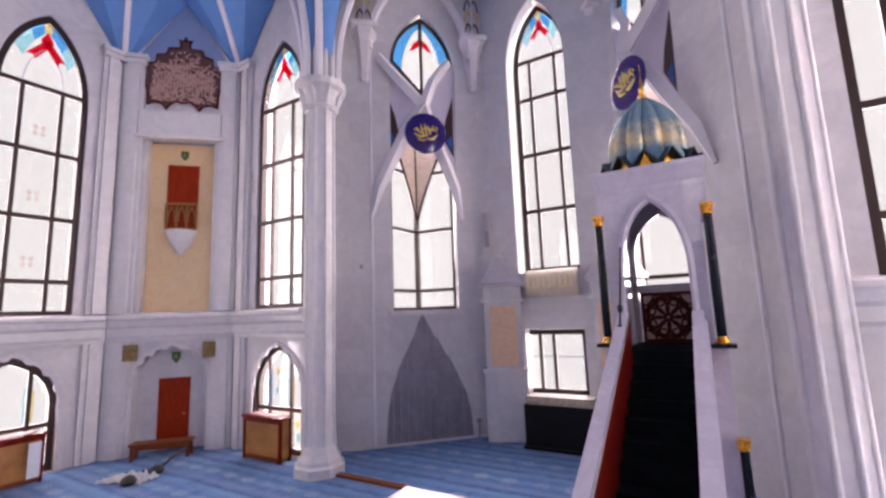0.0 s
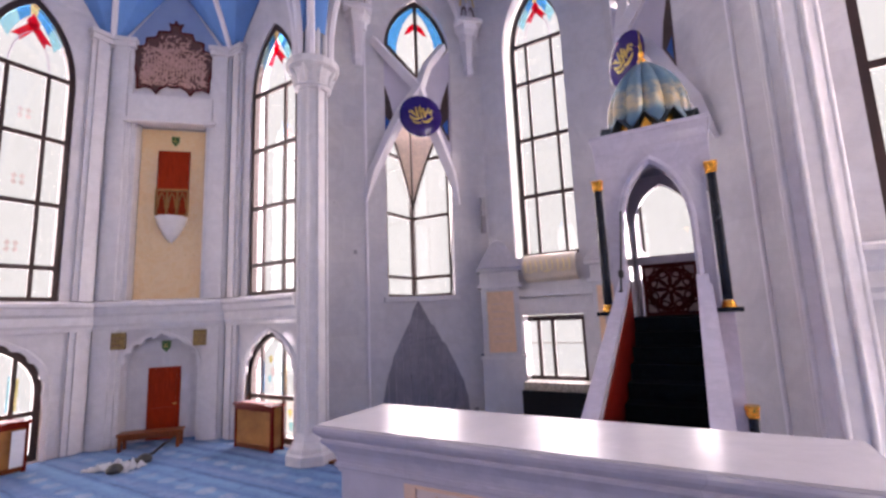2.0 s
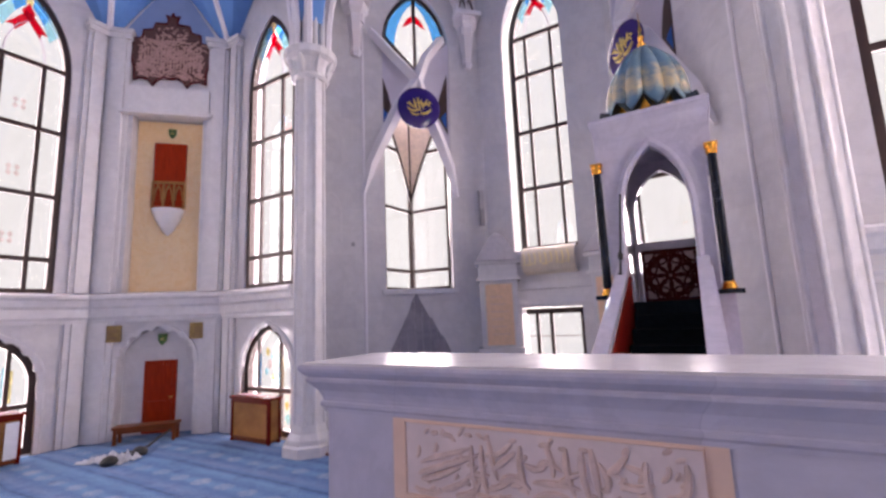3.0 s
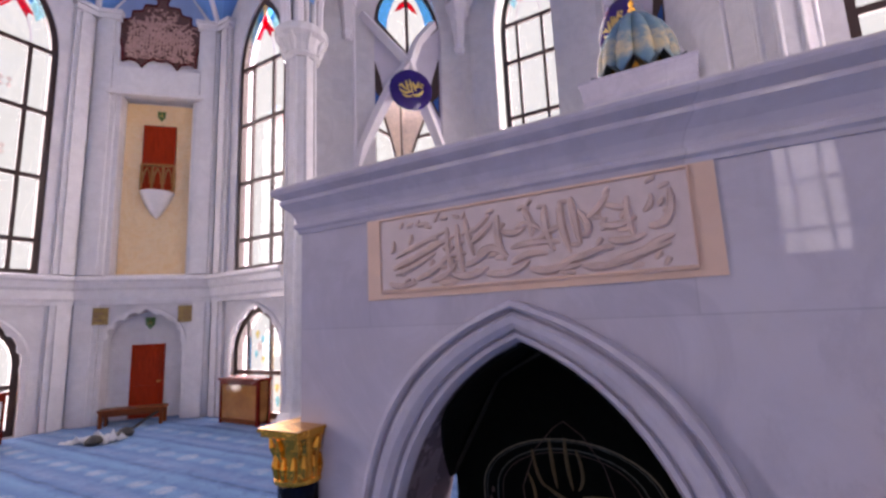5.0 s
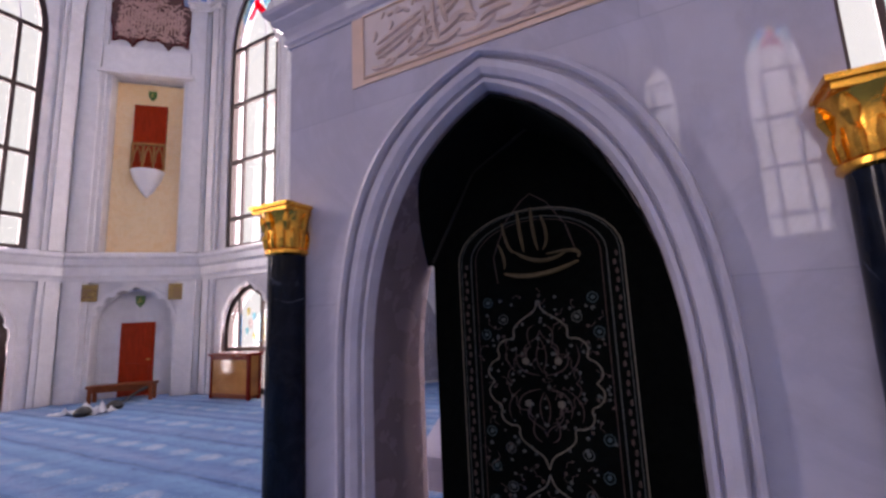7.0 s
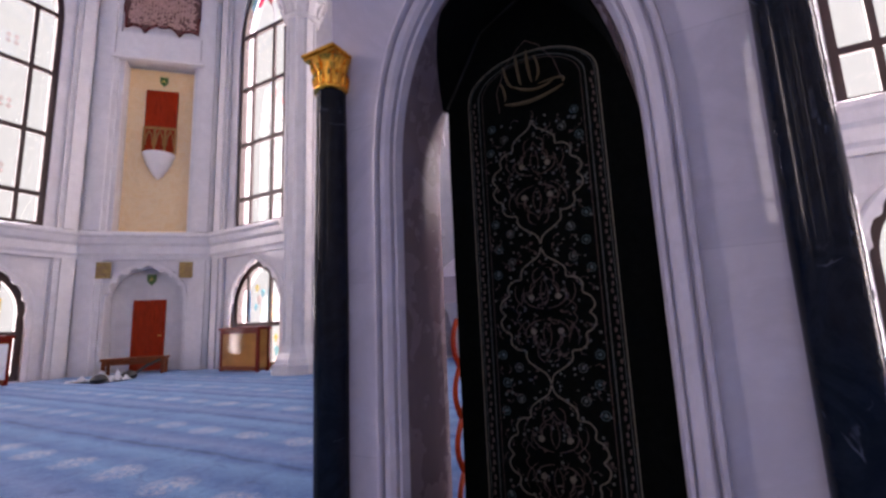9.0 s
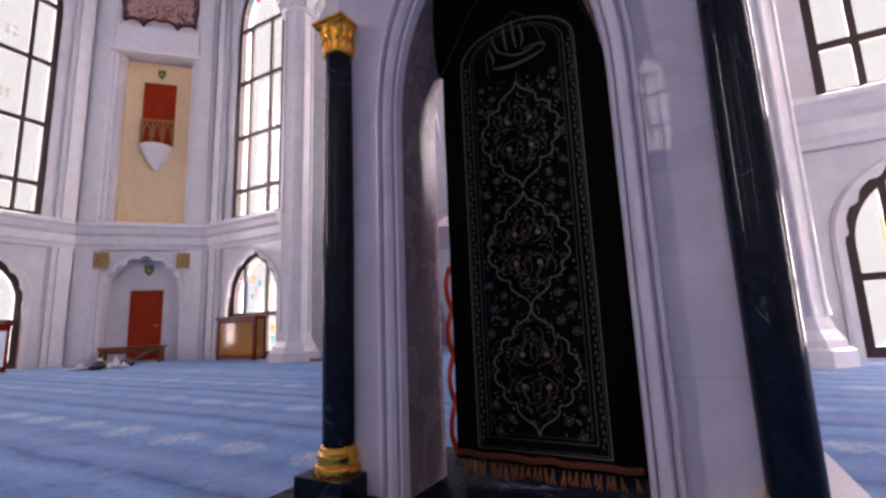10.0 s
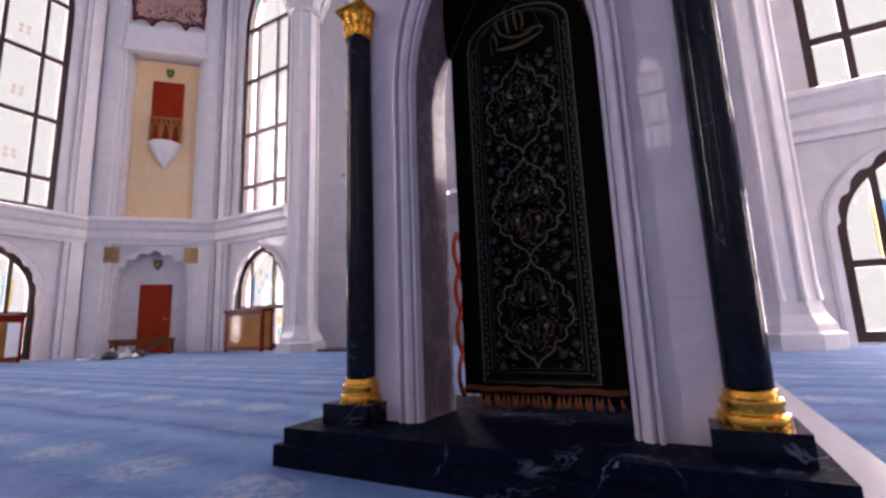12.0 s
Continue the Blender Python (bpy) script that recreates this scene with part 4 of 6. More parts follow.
        slab2d(bm, [(c + s * 1.14, 11.2), (c + s * 1.10, 9.05), (c + s * 0.74, 9.75), (c + s * 0.86, 10.35)], 0.03, 0.048)
        part("side_light", bm, FRAME, t, "dark side light between the ribs")
        bm = bmesh.new()
        slab2d(bm, [(c + s * 1.08, 9.85), (c + s * 1.06, 9.25), (c + s * 0.88, 9.62)], 0.022, 0.028)
        part("blue_piece", bm, plain("deep_blue_glass", (0.03, 0.12, 0.42), 0.1), t)
    t2 = thing("round_shield", m @ Matrix.Translation((cr + 0.12, -0.95, 9.40)), "round violet enamel shield with gold calligraphy", "roundel", "calligraphy roundels")
    part("mount", boxes((-0.08, 0.08, 0.04, 0.34, -0.05, 0.05)), PLASTER, t2)
    bm = lathe(bmesh.new(), [(0.62, 0.0), (0.66, 0.02), (0.66, 0.06), (0.60, 0.09), (0.3, 0.10), (0.02, 0.10)], 40)
    bmesh.ops.rotate(bm, verts=bm.verts, matrix=Matrix.Rotation(radians(90), 3, "X"))
    part("disc", bm, DISC, t2, smooth=True)
    letters = [((-0.36, -0.02), (-0.22, -0.22), (0.02, -0.06), 1.2), ((-0.30, 0.16), (-0.24, -0.02), (-0.10, -0.02), 1.0), ((-0.16, 0.26), (-0.14, 0.04), (-0.06, -0.10), 1.1), ((-0.04, 0.30), (-0.02, 0.06), (0.04, -0.12), 1.1),
               ((0.06, 0.24), (0.08, 0.06), (0.14, -0.06), 1.1), ((0.02, -0.18), (0.20, -0.26), (0.36, -0.04), 1.3), ((0.16, 0.10), (0.28, 0.16), (0.34, 0.02), 1.0), ((0.24, 0.26), (0.20, 0.12), (0.10, 0.0), 0.9),
               ((-0.28, -0.18), (-0.14, -0.30), (0.0, -0.22), 1.0), ((-0.10, 0.12), (0.06, 0.18), (0.22, 0.06), 0.9), ((-0.38, 0.08), (-0.34, 0.12), (-0.30, 0.06), 0.8), ((0.30, 0.20), (0.34, 0.18), (0.36, 0.12), 0.8)]
    for it in letters:
        bm = bmesh.new()
        strokes(bm, [it], 1.0, 1.0, 0, 0, -0.112, 0.030)
        part("stroke", bm, GOLD_PAINT, t2)
    # corbels that carry the tracery at the sides
    for s in (-1, 1):
        k = thing("corbel", m @ Matrix.Translation((c + s * 1.88, -0.02, 0)), "white tapering wall corbel with a square cap", "corbel", "star corner corbels")
        bm = lathe(bmesh.new(), [(0.12, 11.45), (0.19, 11.6), (0.15, 11.78), (0.30, 12.85), (0.42, 13.02), (0.44, 13.22)], 6)
        part("body", bm, PLASTER, k)
        part("cap", bevelled(boxes((-0.45, 0.45, -0.45, 0.1, 13.22, 13.38)), 0.02), PLASTER, k)
        tr = thing("tracery_screen", m @ Matrix.Translation((c + s * 1.88, -0.22, 0)), "dark gold openwork tracery over the corbel", "tracery", "tracery screens")
        for q in range(4):
            a = arch(0.12, 13.5 + 0.45 * q, 13.92 + 0.45 * q, 0.5, 0.5, 6)
            for dx in (-0.12, 0.12):
                bm = tube(bmesh.new(), [(x + dx, 0, z) for x, z in a], 0.03, 5)
                part("loop", bm, GOLD_PAINT if q % 2 else BROWNRELIEF, tr)
        part("post", boxes((-0.03, 0.03, -0.03, 0.03, 13.38, 16.0)), PLASTER, tr)
    # flared rib arch over the whole corner
    bm = bmesh.new()
    a = arch(1.75, 12.6, 15.6, 0.5, 0.5, 12, c)
    tube(bm, [(x, -0.1, z) for x, z in a], 0.16, 6)
    tagged(part("trim", bm, PLASTER), "white plaster arch rib over the corner window", "trim", kind="structure").matrix_world = m
    # slender engaged shaft on the wall
    x = ln - 3.97 if west else 3.97
    tagged(part("trim", lathe(bmesh.new(), [(0.05, 0.0), (0.05, TOP)], 8, (x, 0, 0)), PLASTER, smooth=True), "slender white engaged wall shaft", "trim", kind="structure").matrix_world = m
    return m, c, ln


mS, cS, lS = star_corner(P_BS1, P_SC, "west", True)
mS2, cS2, lS2 = star_corner(mir(P_SC), mir(P_BS1), "east", False)
# grey marble pointed panel below the west star, with upright seams
t = thing("grey_arch_panel", mS, "grey marble panel shaped as a pointed arch on the wall", "wall panel")
outline_a = arch(1.36, 0.1, 3.86, 0.45, 0.36, 30, cS + 0.02, 0.30)
outline_a = [(x - 0.18 * max(0.0, z - 1.0) / 2.8, z) for x, z in outline_a]


def panel_top(x):
    return min(outline_a, key=lambda p: abs(p[0] - x))[1]


for k in range(12):
    x0, x1 = cS - 1.34 + k * 2.72 / 12, cS - 1.34 + (k + 1) * 2.72 / 12
    n = 4
    pts = [(x0 + 0.006, 0.06), (x1 - 0.006, 0.06)] + [(x1 - 0.006 + (x0 - x1 + 0.012) * i / n, max(0.12, panel_top(x1 + (x0 - x1) * i / n))) for i in range(n + 1)]
    bm = bmesh.new()
    slab2d(bm, pts, -0.03, -0.004)
    part("slab", bm, GREY_MARBLE, t)
t = thing("floor_skirting", mS, "white marble skirting step under the grey panel", "skirting")
part("step", bevelled(boxes((0.6, lS - 0.2, -0.1, -0.035, 0.0, 0.055)), 0.01), MARBLE_TRIM, t)
# small pointed relief beside it, shaped after a window's reflection in the marble
t = thing("reflection_relief", mS, "small arched moulding in place of a window's reflection in the marble", "niche")
bm = bmesh.new()
o0 = [(0.05, 5.4)] + arch(0.32, 6.3, 7.0, 0.5, 0.5, 8, 0.37) + [(0.69, 5.4)]
o1 = [(0.11, 5.46)] + arch(0.26, 6.3, 6.9, 0.5, 0.5, 8, 0.37) + [(0.63, 5.46)]
ring_strip(bm, [(o0, -0.001), (o0, -0.03), (o1, -0.03), (o1, -0.005)])
part("moulding", bm, MARBLE_TRIM, t)
part("vent", boxes((0.95, 1.05, -0.02, -0.002, 5.3, 5.42)), GREYPLASTIC, t)

# ---- the niche wall on the axis ----
C0, C1 = P_SC, mir(P_SC)
mC, lC = wallframe(C0, C1)
cc = lC / 2 - 0.08
holes = [[(x - 0.16 if x < cc else x - 0.12, z) for x, z in tall_outline(cc, 0.95, 5.05, 11.9, 14.3, 0.02)], [(cc - 1.0, 1.25), (cc + 0.84, 1.25), (cc + 0.84, 3.25), (cc - 1.0, 3.25)]]
wall("wall_north", C0, C1, holes, "white marble niche wall with windows on the axis", thick=0.5)
window("window_14", mC, cc, 0.95, 5.08, 11.9, 14.26, (7.05, 8.97, 10.95, 12.33), 0.42, "tall narrow pointed window with red and blue stained head", side=0.52, motif=0.8)
w = thing("window_15", mC, "wide low window with dark bars behind a black case", "window", kind="structure")
for z in (1.33, 3.14):
    part("transom", boxes((cc - 1.1, cc + 1.1, 0.38, 0.46, z - 0.08, z + 0.08)), FRAME, w)
part("transom", boxes((cc - 1.1, cc + 1.1, 0.40, 0.44, 2.37, 2.40)), GREYPLASTIC, w)
for x in (-0.66, -0.22, 0.72):
    part("mullion", boxes((cc + x - 0.055, cc + x + 0.055, 0.38, 0.46, 1.3, 3.14)), FRAME, w)
part("pane", boxes((cc - 1.1, cc + 1.1, 0.415, 0.425, 1.3, 3.14)), GLASS, w).visible_shadow = False
daylight(mC, cc, 1.15, 1.3, 3.2, 0.8)
# carved cream inscription band
t = thing("inscription_band", mC, "cream stone band with carved script between windows", "inscription")
bm = lathe(bmesh.new(), [(0.42, 0), (0.42, 1.6)], 16, half=(math.pi, 2 * math.pi))
bmesh.ops.rotate(bm, verts=bm.verts, matrix=Matrix.Rotation(radians(90), 3, "Y"))
bmesh.ops.translate(bm, verts=bm.verts, vec=(cc - 0.78, -0.0, 4.66))
part("band", bm, plain("cream_stone", (0.74, 0.63, 0.50), 0.5, 0, 0.08, 6), t)
bm = bmesh.new()
for k in range(9):
    x = cc - 0.68 + k * 0.165
    tube(bm, [(x, -0.43, 4.5 + 0.05 * (k % 2)), (x + 0.02, -0.435, 4.68), (x - 0.01, -0.43, 4.86)], 0.022, 5)
    if k % 3 == 1:
        tube(bm, [(x - 0.1, -0.43, 4.53), (x, -0.435, 4.5), (x + 0.11, -0.43, 4.56)], 0.02, 5)
part("script", bm, plain("gilded_script", (0.86, 0.70, 0.36), 0.4, 0.2), t)
part("ledge", bevelled(boxes((cc - 1.3, cc + 1.3, -0.2, -0.003, 3.8, 4.0)), 0.02), MARBLE_TRIM, t)
part("panel", bevelled(boxes((cc - 1.3, cc + 1.3, -0.08, -0.003, 3.35, 3.78)), 0.02), MARBLE_TRIM, t)


def turret(m, flip):
    """A pier with a pointed stone roof and a cream panel."""
    t = thing("stone_turret", m, "white marble wall turret with pointed roof and cream panel", "turret", "turrets beside the axis window")
    part("base", bevelled(boxes((-0.62, 0.62, -0.5, 0.4, 0, 2.0)), 0.02), MARBLE, t)
    part("lower_ledge", bevelled(boxes((-0.68, 0.68, -0.56, 0.4, 2.0, 2.12)), 0.02), MARBLE_TRIM, t)
    part("body", bevelled(boxes((-0.56, 0.56, -0.46, 0.4, 2.12, 4.1)), 0.02), MARBLE, t)
    part("panel", bevelled(boxes((-0.40, 0.40, -0.50, -0.462, 2.2, 4.0)), 0.015), plain("cream_panel", (0.80, 0.53, 0.34), 0.4, 0, 0.1), t)
    bm = bmesh.new()
    for r in range(6):
        box(bm, -0.26, 0.26 - 0.08 * (r % 3), -0.506, -0.499, 2.5 + r * 0.22, 2.54 + r * 0.22)
    part("lettering", bm, BEIGE, t)
    part("upper_ledge", bevelled(boxes((-0.66, 0.66, -0.55, 0.4, 4.1, 4.2)), 0.02), MARBLE_TRIM, t)
    part("neck", bevelled(boxes((-0.58, 0.58, -0.48, 0.4, 4.2, 4.6)), 0.02), MARBLE, t)
    part("roof_slab", bevelled(boxes((-0.68, 0.68, -0.58, 0.42, 4.6, 4.7)), 0.02), MARBLE_TRIM, t)
    bm = lathe(bmesh.new(), [(0.9, 4.7), (0.70, 4.98), (0.46, 5.30), (0.26, 5.52), (0.05, 5.62)], 4, (0, -0.06, 0))
    bmesh.ops.rotate(bm, verts=bm.verts, matrix=Matrix.Rotation(radians(45), 3, "Z"), cent=(0, -0.06, 0))
    part("roof", bm, marble("grey_roof_marble", (0.42, 0.40, 0.44), (0.55, 0.53, 0.56), 0.3), t)
    return t


turret(pose(-5.03, 11.7, 0, 0, 0, 22), 0)
turret(pose(mir((-5.2, 0))[0], 11.75, 0, 0, 0, -22), 1)
for x in (-5.52, mir((-5.5, 0))[0]):
    t = thing("wall_speaker", pose(x, 11.78, 0, 0, 0, 45 if x < AX else -45), "narrow grey column speaker on the wall", "speaker", "wall speakers")
    part("body", bevelled(boxes((-0.07, 0.07, -0.12, 0.0, 6.5, 7.1)), 0.01), plain("pale_grey_plastic", (0.42, 0.40, 0.43), 0.5), t)
    part("grille", bevelled(boxes((-0.07, 0.07, -0.12, 0.0, 5.95, 6.49)), 0.01), GREYPLASTIC, t)

# black glass case before the axis window
t = thing("black_case", mC @ Matrix.Translation((cc + 0.16, -0.78, 0)), "black lacquered case with a patterned cloth top", "display case")
part("body", bevelled(boxes((-0.92, 1.05, -0.35, 0.35, 0, 1.20)), 0.015), BLACK, t)
part("plinth", boxes((-0.97, 1.1, -0.4, 0.4, 0, 0.08)), BLACK, t)
bm = boxes((-0.87, 1.0, -0.3, 0.3, 1.205, 1.42))
part("glass_top", bevelled(bm, 0.03), plain("patterned_cloth", (0.34, 0.29, 0.22), 0.5, 0, 0.5, 16), t)
t = thing("power_socket_post", mS @ Matrix.Translation((lS - 0.75, -0.12, 0)), "small grey floor socket post", "socket")
part("post", boxes((-0.02, 0.02, -0.02, 0.02, 0.0, 0.45)), GREYPLASTIC, t)
part("head", boxes((-0.06, 0.06, -0.03, 0.03, 0.45, 0.56)), GREYPLASTIC, t)
t = thing("threshold_strip", pose(0, 0, 0), "brown wooden edge strip lying on the carpet", "strip")
part("strip", bevelled(boxes((-7.65, -5.4, 6.93, 7.12, 0.0, 0.05)), 0.01), BROWNWOOD, t)

for p0, p1, lbl in ((P_AD, P_DB, "north"), (mir(P_DB), mir(P_AD), "east")):
    gm, gl = wallframe(p0, p1)
    t = thing("gable_field", gm, "blue-grey plaster gable between the fan vaults", "vault field", "gable fields")
    bm = bmesh.new()
    slab2d(bm, [(gl / 2 - 1.62, 12.2), (gl / 2 + 1.62, 12.2), (gl / 2, 14.75)], -0.05, -0.004)
    part("field", bm, plain("blue_grey_plaster", (0.20, 0.30, 0.50), 0.7, 0, 0.1, 0.8), t)

# ---- the pulpit: gate, stair, tower ----
HW = 0.745
FACE = 0.028       # the gate's front face, just behind the arch moulding


def dark_column(parent_m, x, y, z0, z1, r, label, cap=0.32, plinth=0.0, group="dark marble columns"):
    """A dark marble shaft with gilded base and capital, as one thing."""
    t = thing("marble_column", parent_m @ Matrix.Translation((x, y, 0)), label, "column", group)
    k = r / 0.062
    if plinth:
        part("plinth", bevelled(boxes((-1.82 * r, 1.82 * r, -1.82 * r, 1.82 * r, z0, z0 + plinth)), 0.006), GREEN_MARBLE, t)
        z0 += plinth
    bm = lathe(bmesh.new(), [(1.44 * r, z0), (1.48 * r, z0 + 0.014 * k), (1.43 * r, z0 + 0.028 * k), (1.26 * r, z0 + 0.033 * k), (1.23 * r, z0 + 0.046 * k), (1.31 * r, z0 + 0.057 * k), (1.28 * r, z0 + 0.068 * k), (1.12 * r, z0 + 0.074 * k), (1.08 * r, z0 + 0.092 * k), (r, z0 + 0.096 * k)], 28)
    part("base", bm, GOLD, t, "gilded moulded base", True)
    ch = 0.155 * k
    bm = lathe(bmesh.new(), [(1.0 * r, z0 + 0.1 * k), (1.02 * r, (z0 + z1) / 2), (0.93 * r, z1 - ch)], 28)
    part("shaft", bm, GREEN_MARBLE, t, smooth=True)
    c = part("capital", lathe(bmesh.new(), [(0.95 * r, z1 - ch), (1.1 * r, z1 - ch + 0.006 * k), (1.1 * r, z1 - ch + 0.016 * k), (1.0 * r, z1 - ch + 0.022 * k), (1.06 * r, z1 - ch + 0.045 * k), (1.02 * r, z1 - ch + 0.078 * k), (1.06 * r, z1 - ch + 0.1 * k), (1.16 * r, z1 - ch + 0.118 * k), (1.28 * r, z1 - 0.023 * k)], 24), GOLD, t, "gilded leafy capital", True)
    part("abacus", bevelled(boxes((-1.20 * r, 1.20 * r, -1.20 * r, 1.20 * r, z1 - 0.024 * k, z1 - 0.011 * k), (-1.32 * r, 1.32 * r, -1.32 * r, 1.32 * r, z1 - 0.0105 * k, z1)), 0.003), GOLD, c)
    for row, (q0, q1, n) in enumerate(((0.022, 0.078, 14), (0.075, 0.128, 8))):
        for i in range(n):
            a = 2 * math.pi * (i + 0.5 * row) / n + 0.39
            ca, sa = math.cos(a), math.sin(a)
            rr = (0.99 + 0.03 * row) * r
            bm = tube(bmesh.new(), [(rr * ca, rr * sa, z1 - ch + q0 * k), (rr * (1.07 + 0.04 * row) * ca, rr * (1.07 + 0.04 * row) * sa, z1 - ch + (q0 + q1) / 2 * k), (rr * (1.03 + 0.20 * row) * ca, rr * (1.03 + 0.20 * row) * sa, z1 - ch + q1 * k)], [0.12 * r, 0.16 * r + 0.06 * row * r, 0.07 * r], 5)
            part("leaf", bm, GOLD, c)
    return t


I = Matrix()
gate = thing("pulpit_gate", I, "lilac white marble gate with a pointed arch and carved inscription", "gate")


def gate_arch(a, apex, foot=0.15):
    h = apex - 1.6
    full = max(0.0, (a - 0.42) / 0.10)      # the outer rolls are fuller at the shoulder
    p0, p1, p2, p3 = (a, 1.6), (a, 1.6 + h * (0.60 + 0.08 * full)), (a * (0.56 + 0.08 * full), apex - 0.12 * h), (0, apex)
    right = []
    for i in range(17):
        t = i / 16
        w = ((1 - t) ** 3, 3 * t * (1 - t) ** 2, 3 * t * t * (1 - t), t ** 3)
        right.append((sum(c * p[0] for c, p in zip(w, (p0, p1, p2, p3))), sum(c * p[1] for c, p in zip(w, (p0, p1, p2, p3)))))
    return [(-a, foot)] + [(-x, z) for x, z in right] + [(x, z) for x, z in reversed(right[:-1])] + [(a, foot)]


DEPTH = 0.36
bm = bmesh.new()
outer = gate_arch(0.515, 2.53)
slab2d(bm, [(-0.735, 0.15)] + outer + [(0.735, 0.15), (0.735, 2.14), (HW, 2.17), (HW, 2.82), (-HW, 2.82), (-HW, 2.17), (-0.735, 2.14)], FACE, DEPTH)
part("front_wall", bm, MARBLE_MINBAR, gate)
bm = bmesh.new()
ARCH_PROFILE = ((0.520, FACE + 0.004), (0.520, 0.010), (0.515, -0.006), (0.505, -0.008), (0.500, 0.004), (0.498, 0.020), (0.492, 0.022), (0.489, 0.006), (0.482, -0.001), (0.466, 0.003), (0.451, 0.015), (0.448, 0.034), (0.443, 0.036), (0.440, 0.022), (0.431, 0.023), (0.426, 0.036), (0.421, 0.050), (0.420, 0.058))
ring_strip(bm, [(gate_arch(a, 2.43 + (a - 0.42) * 1.05), y) for a, y in ARCH_PROFILE])
part("arch_moulding", bm, MARBLE_HONED, gate)
# arch lining, its stone darkened to plum-grey to hold the reveal's shade
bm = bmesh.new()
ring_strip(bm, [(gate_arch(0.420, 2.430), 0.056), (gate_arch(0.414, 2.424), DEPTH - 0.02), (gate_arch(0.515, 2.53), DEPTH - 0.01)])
part("jamb_lining", bm, marble("shaded_jamb_marble", (0.25, 0.195, 0.220), (0.19, 0.145, 0.17), 0.2, 1.2, 0.25), gate, "marble lining of the arch with its shade put into the colour")
# crowning cornice on four sides with a flat slab on it
prof = [(-0.02, 2.80), (0.010, 2.80), (0.014, 2.812), (0.026, 2.820), (0.026, 2.832), (0.016, 2.836), (0.020, 2.850), (0.034, 2.872), (0.058, 2.892), (0.074, 2.904), (0.074, 2.914), (0.066, 2.918), (0.080, 2.926), (0.098, 2.938), (0.104, 2.950), (0.098, 2.960), (0.03, 2.962)]
bm = rect_loft(bmesh.new(), -HW, HW, FACE, DEPTH, prof, 0.5)
part("cornice", bm, MARBLE_MINBAR, gate)
# top slab paler and rougher than the gate's lilac marble
part("top_slab", bevelled(boxes((-HW - 0.088, HW + 0.088, FACE - 0.042, DEPTH + 0.042, 2.958, 2.968)), 0.004), marble("pale_marble_top", (0.66, 0.63, 0.65), (0.54, 0.51, 0.55), 0.16, 1.6, 0.4), gate)
# inscription
ins = part("inscription_frame", bevelled(boxes((-0.459, 0.463, FACE - 0.005, FACE + 0.002, 2.557, 2.806)), 0.002), BEIGE, gate, "beige carved stone inscription panel")
part("field", boxes((-0.408, 0.412, FACE - 0.0075, FACE - 0.0052, 2.578, 2.794)), PINK, ins)
bm = bmesh.new()
tube(bm, [(-0.408, FACE - 0.008, 2.578), (0.412, FACE - 0.008, 2.578), (0.412, FACE - 0.008, 2.794), (-0.408, FACE - 0.008, 2.794), (-0.408, FACE - 0.008, 2.578)], 0.005, 5)
part("border", bm, BEIGE, ins)
SCRIPT = [
    ((0.02, 0.10), (0.06, 0.0), (0.14, 0.08), 1.0), ((0.04, 0.30), (0.10, 0.36), (0.30, 0.66), 1.2), ((0.03, 0.52), (0.05, 0.6), (0.04, 0.70), 0.8),
    ((0.11, 0.62), (0.13, 0.7), (0.12, 0.76), 0.8), ((0.14, 0.12), (0.2, 0.16), (0.26, 0.34), 1.1), ((0.20, 0.08), (0.28, 0.10), (0.30, 0.30), 1.1),
    ((0.27, 0.78), (0.27, 0.4), (0.29, 0.14), 1.1), ((0.31, 0.80), (0.31, 0.4), (0.33, 0.16), 1.1), ((0.28, 0.16), (0.36, 0.02), (0.42, 0.20), 1.2),
    ((0.35, 0.50), (0.40, 0.60), (0.44, 0.76), 1.0), ((0.38, 0.34), (0.43, 0.52), (0.49, 0.30), 1.3), ((0.41, 0.12), (0.50, 0.02), (0.56, 0.22), 1.2),
    ((0.46, 0.84), (0.45, 0.5), (0.48, 0.24), 1.1), ((0.52, 0.62), (0.56, 0.74), (0.60, 0.58), 1.0), ((0.50, 0.40), (0.58, 0.46), (0.66, 0.40), 1.0),
    ((0.56, 0.12), (0.64, 0.0), (0.71, 0.22), 1.3), ((0.62, 0.86), (0.61, 0.6), (0.64, 0.30), 1.1), ((0.67, 0.86), (0.66, 0.6), (0.69, 0.26), 1.1),
    ((0.66, 0.16), (0.74, 0.2), (0.80, 0.30), 1.1), ((0.72, 0.74), (0.77, 0.5), (0.73, 0.44), 1.0), ((0.78, 0.56), (0.82, 0.44), (0.88, 0.58), 1.1),
    ((0.79, 0.08), (0.86, 0.16), (0.96, 0.26), 1.3), ((0.86, 0.82), (0.85, 0.6), (0.87, 0.36), 1.0), ((0.91, 0.46), (0.98, 0.4), (0.97, 0.84), 1.2),
    ((0.90, 0.62), (0.93, 0.70), (0.92, 0.8), 0.8), ((0.08, 0.18), (0.09, 0.24), (0.08, 0.28), 0.8), ((0.53, 0.86), (0.55, 0.92), (0.57, 0.86), 0.8),
]
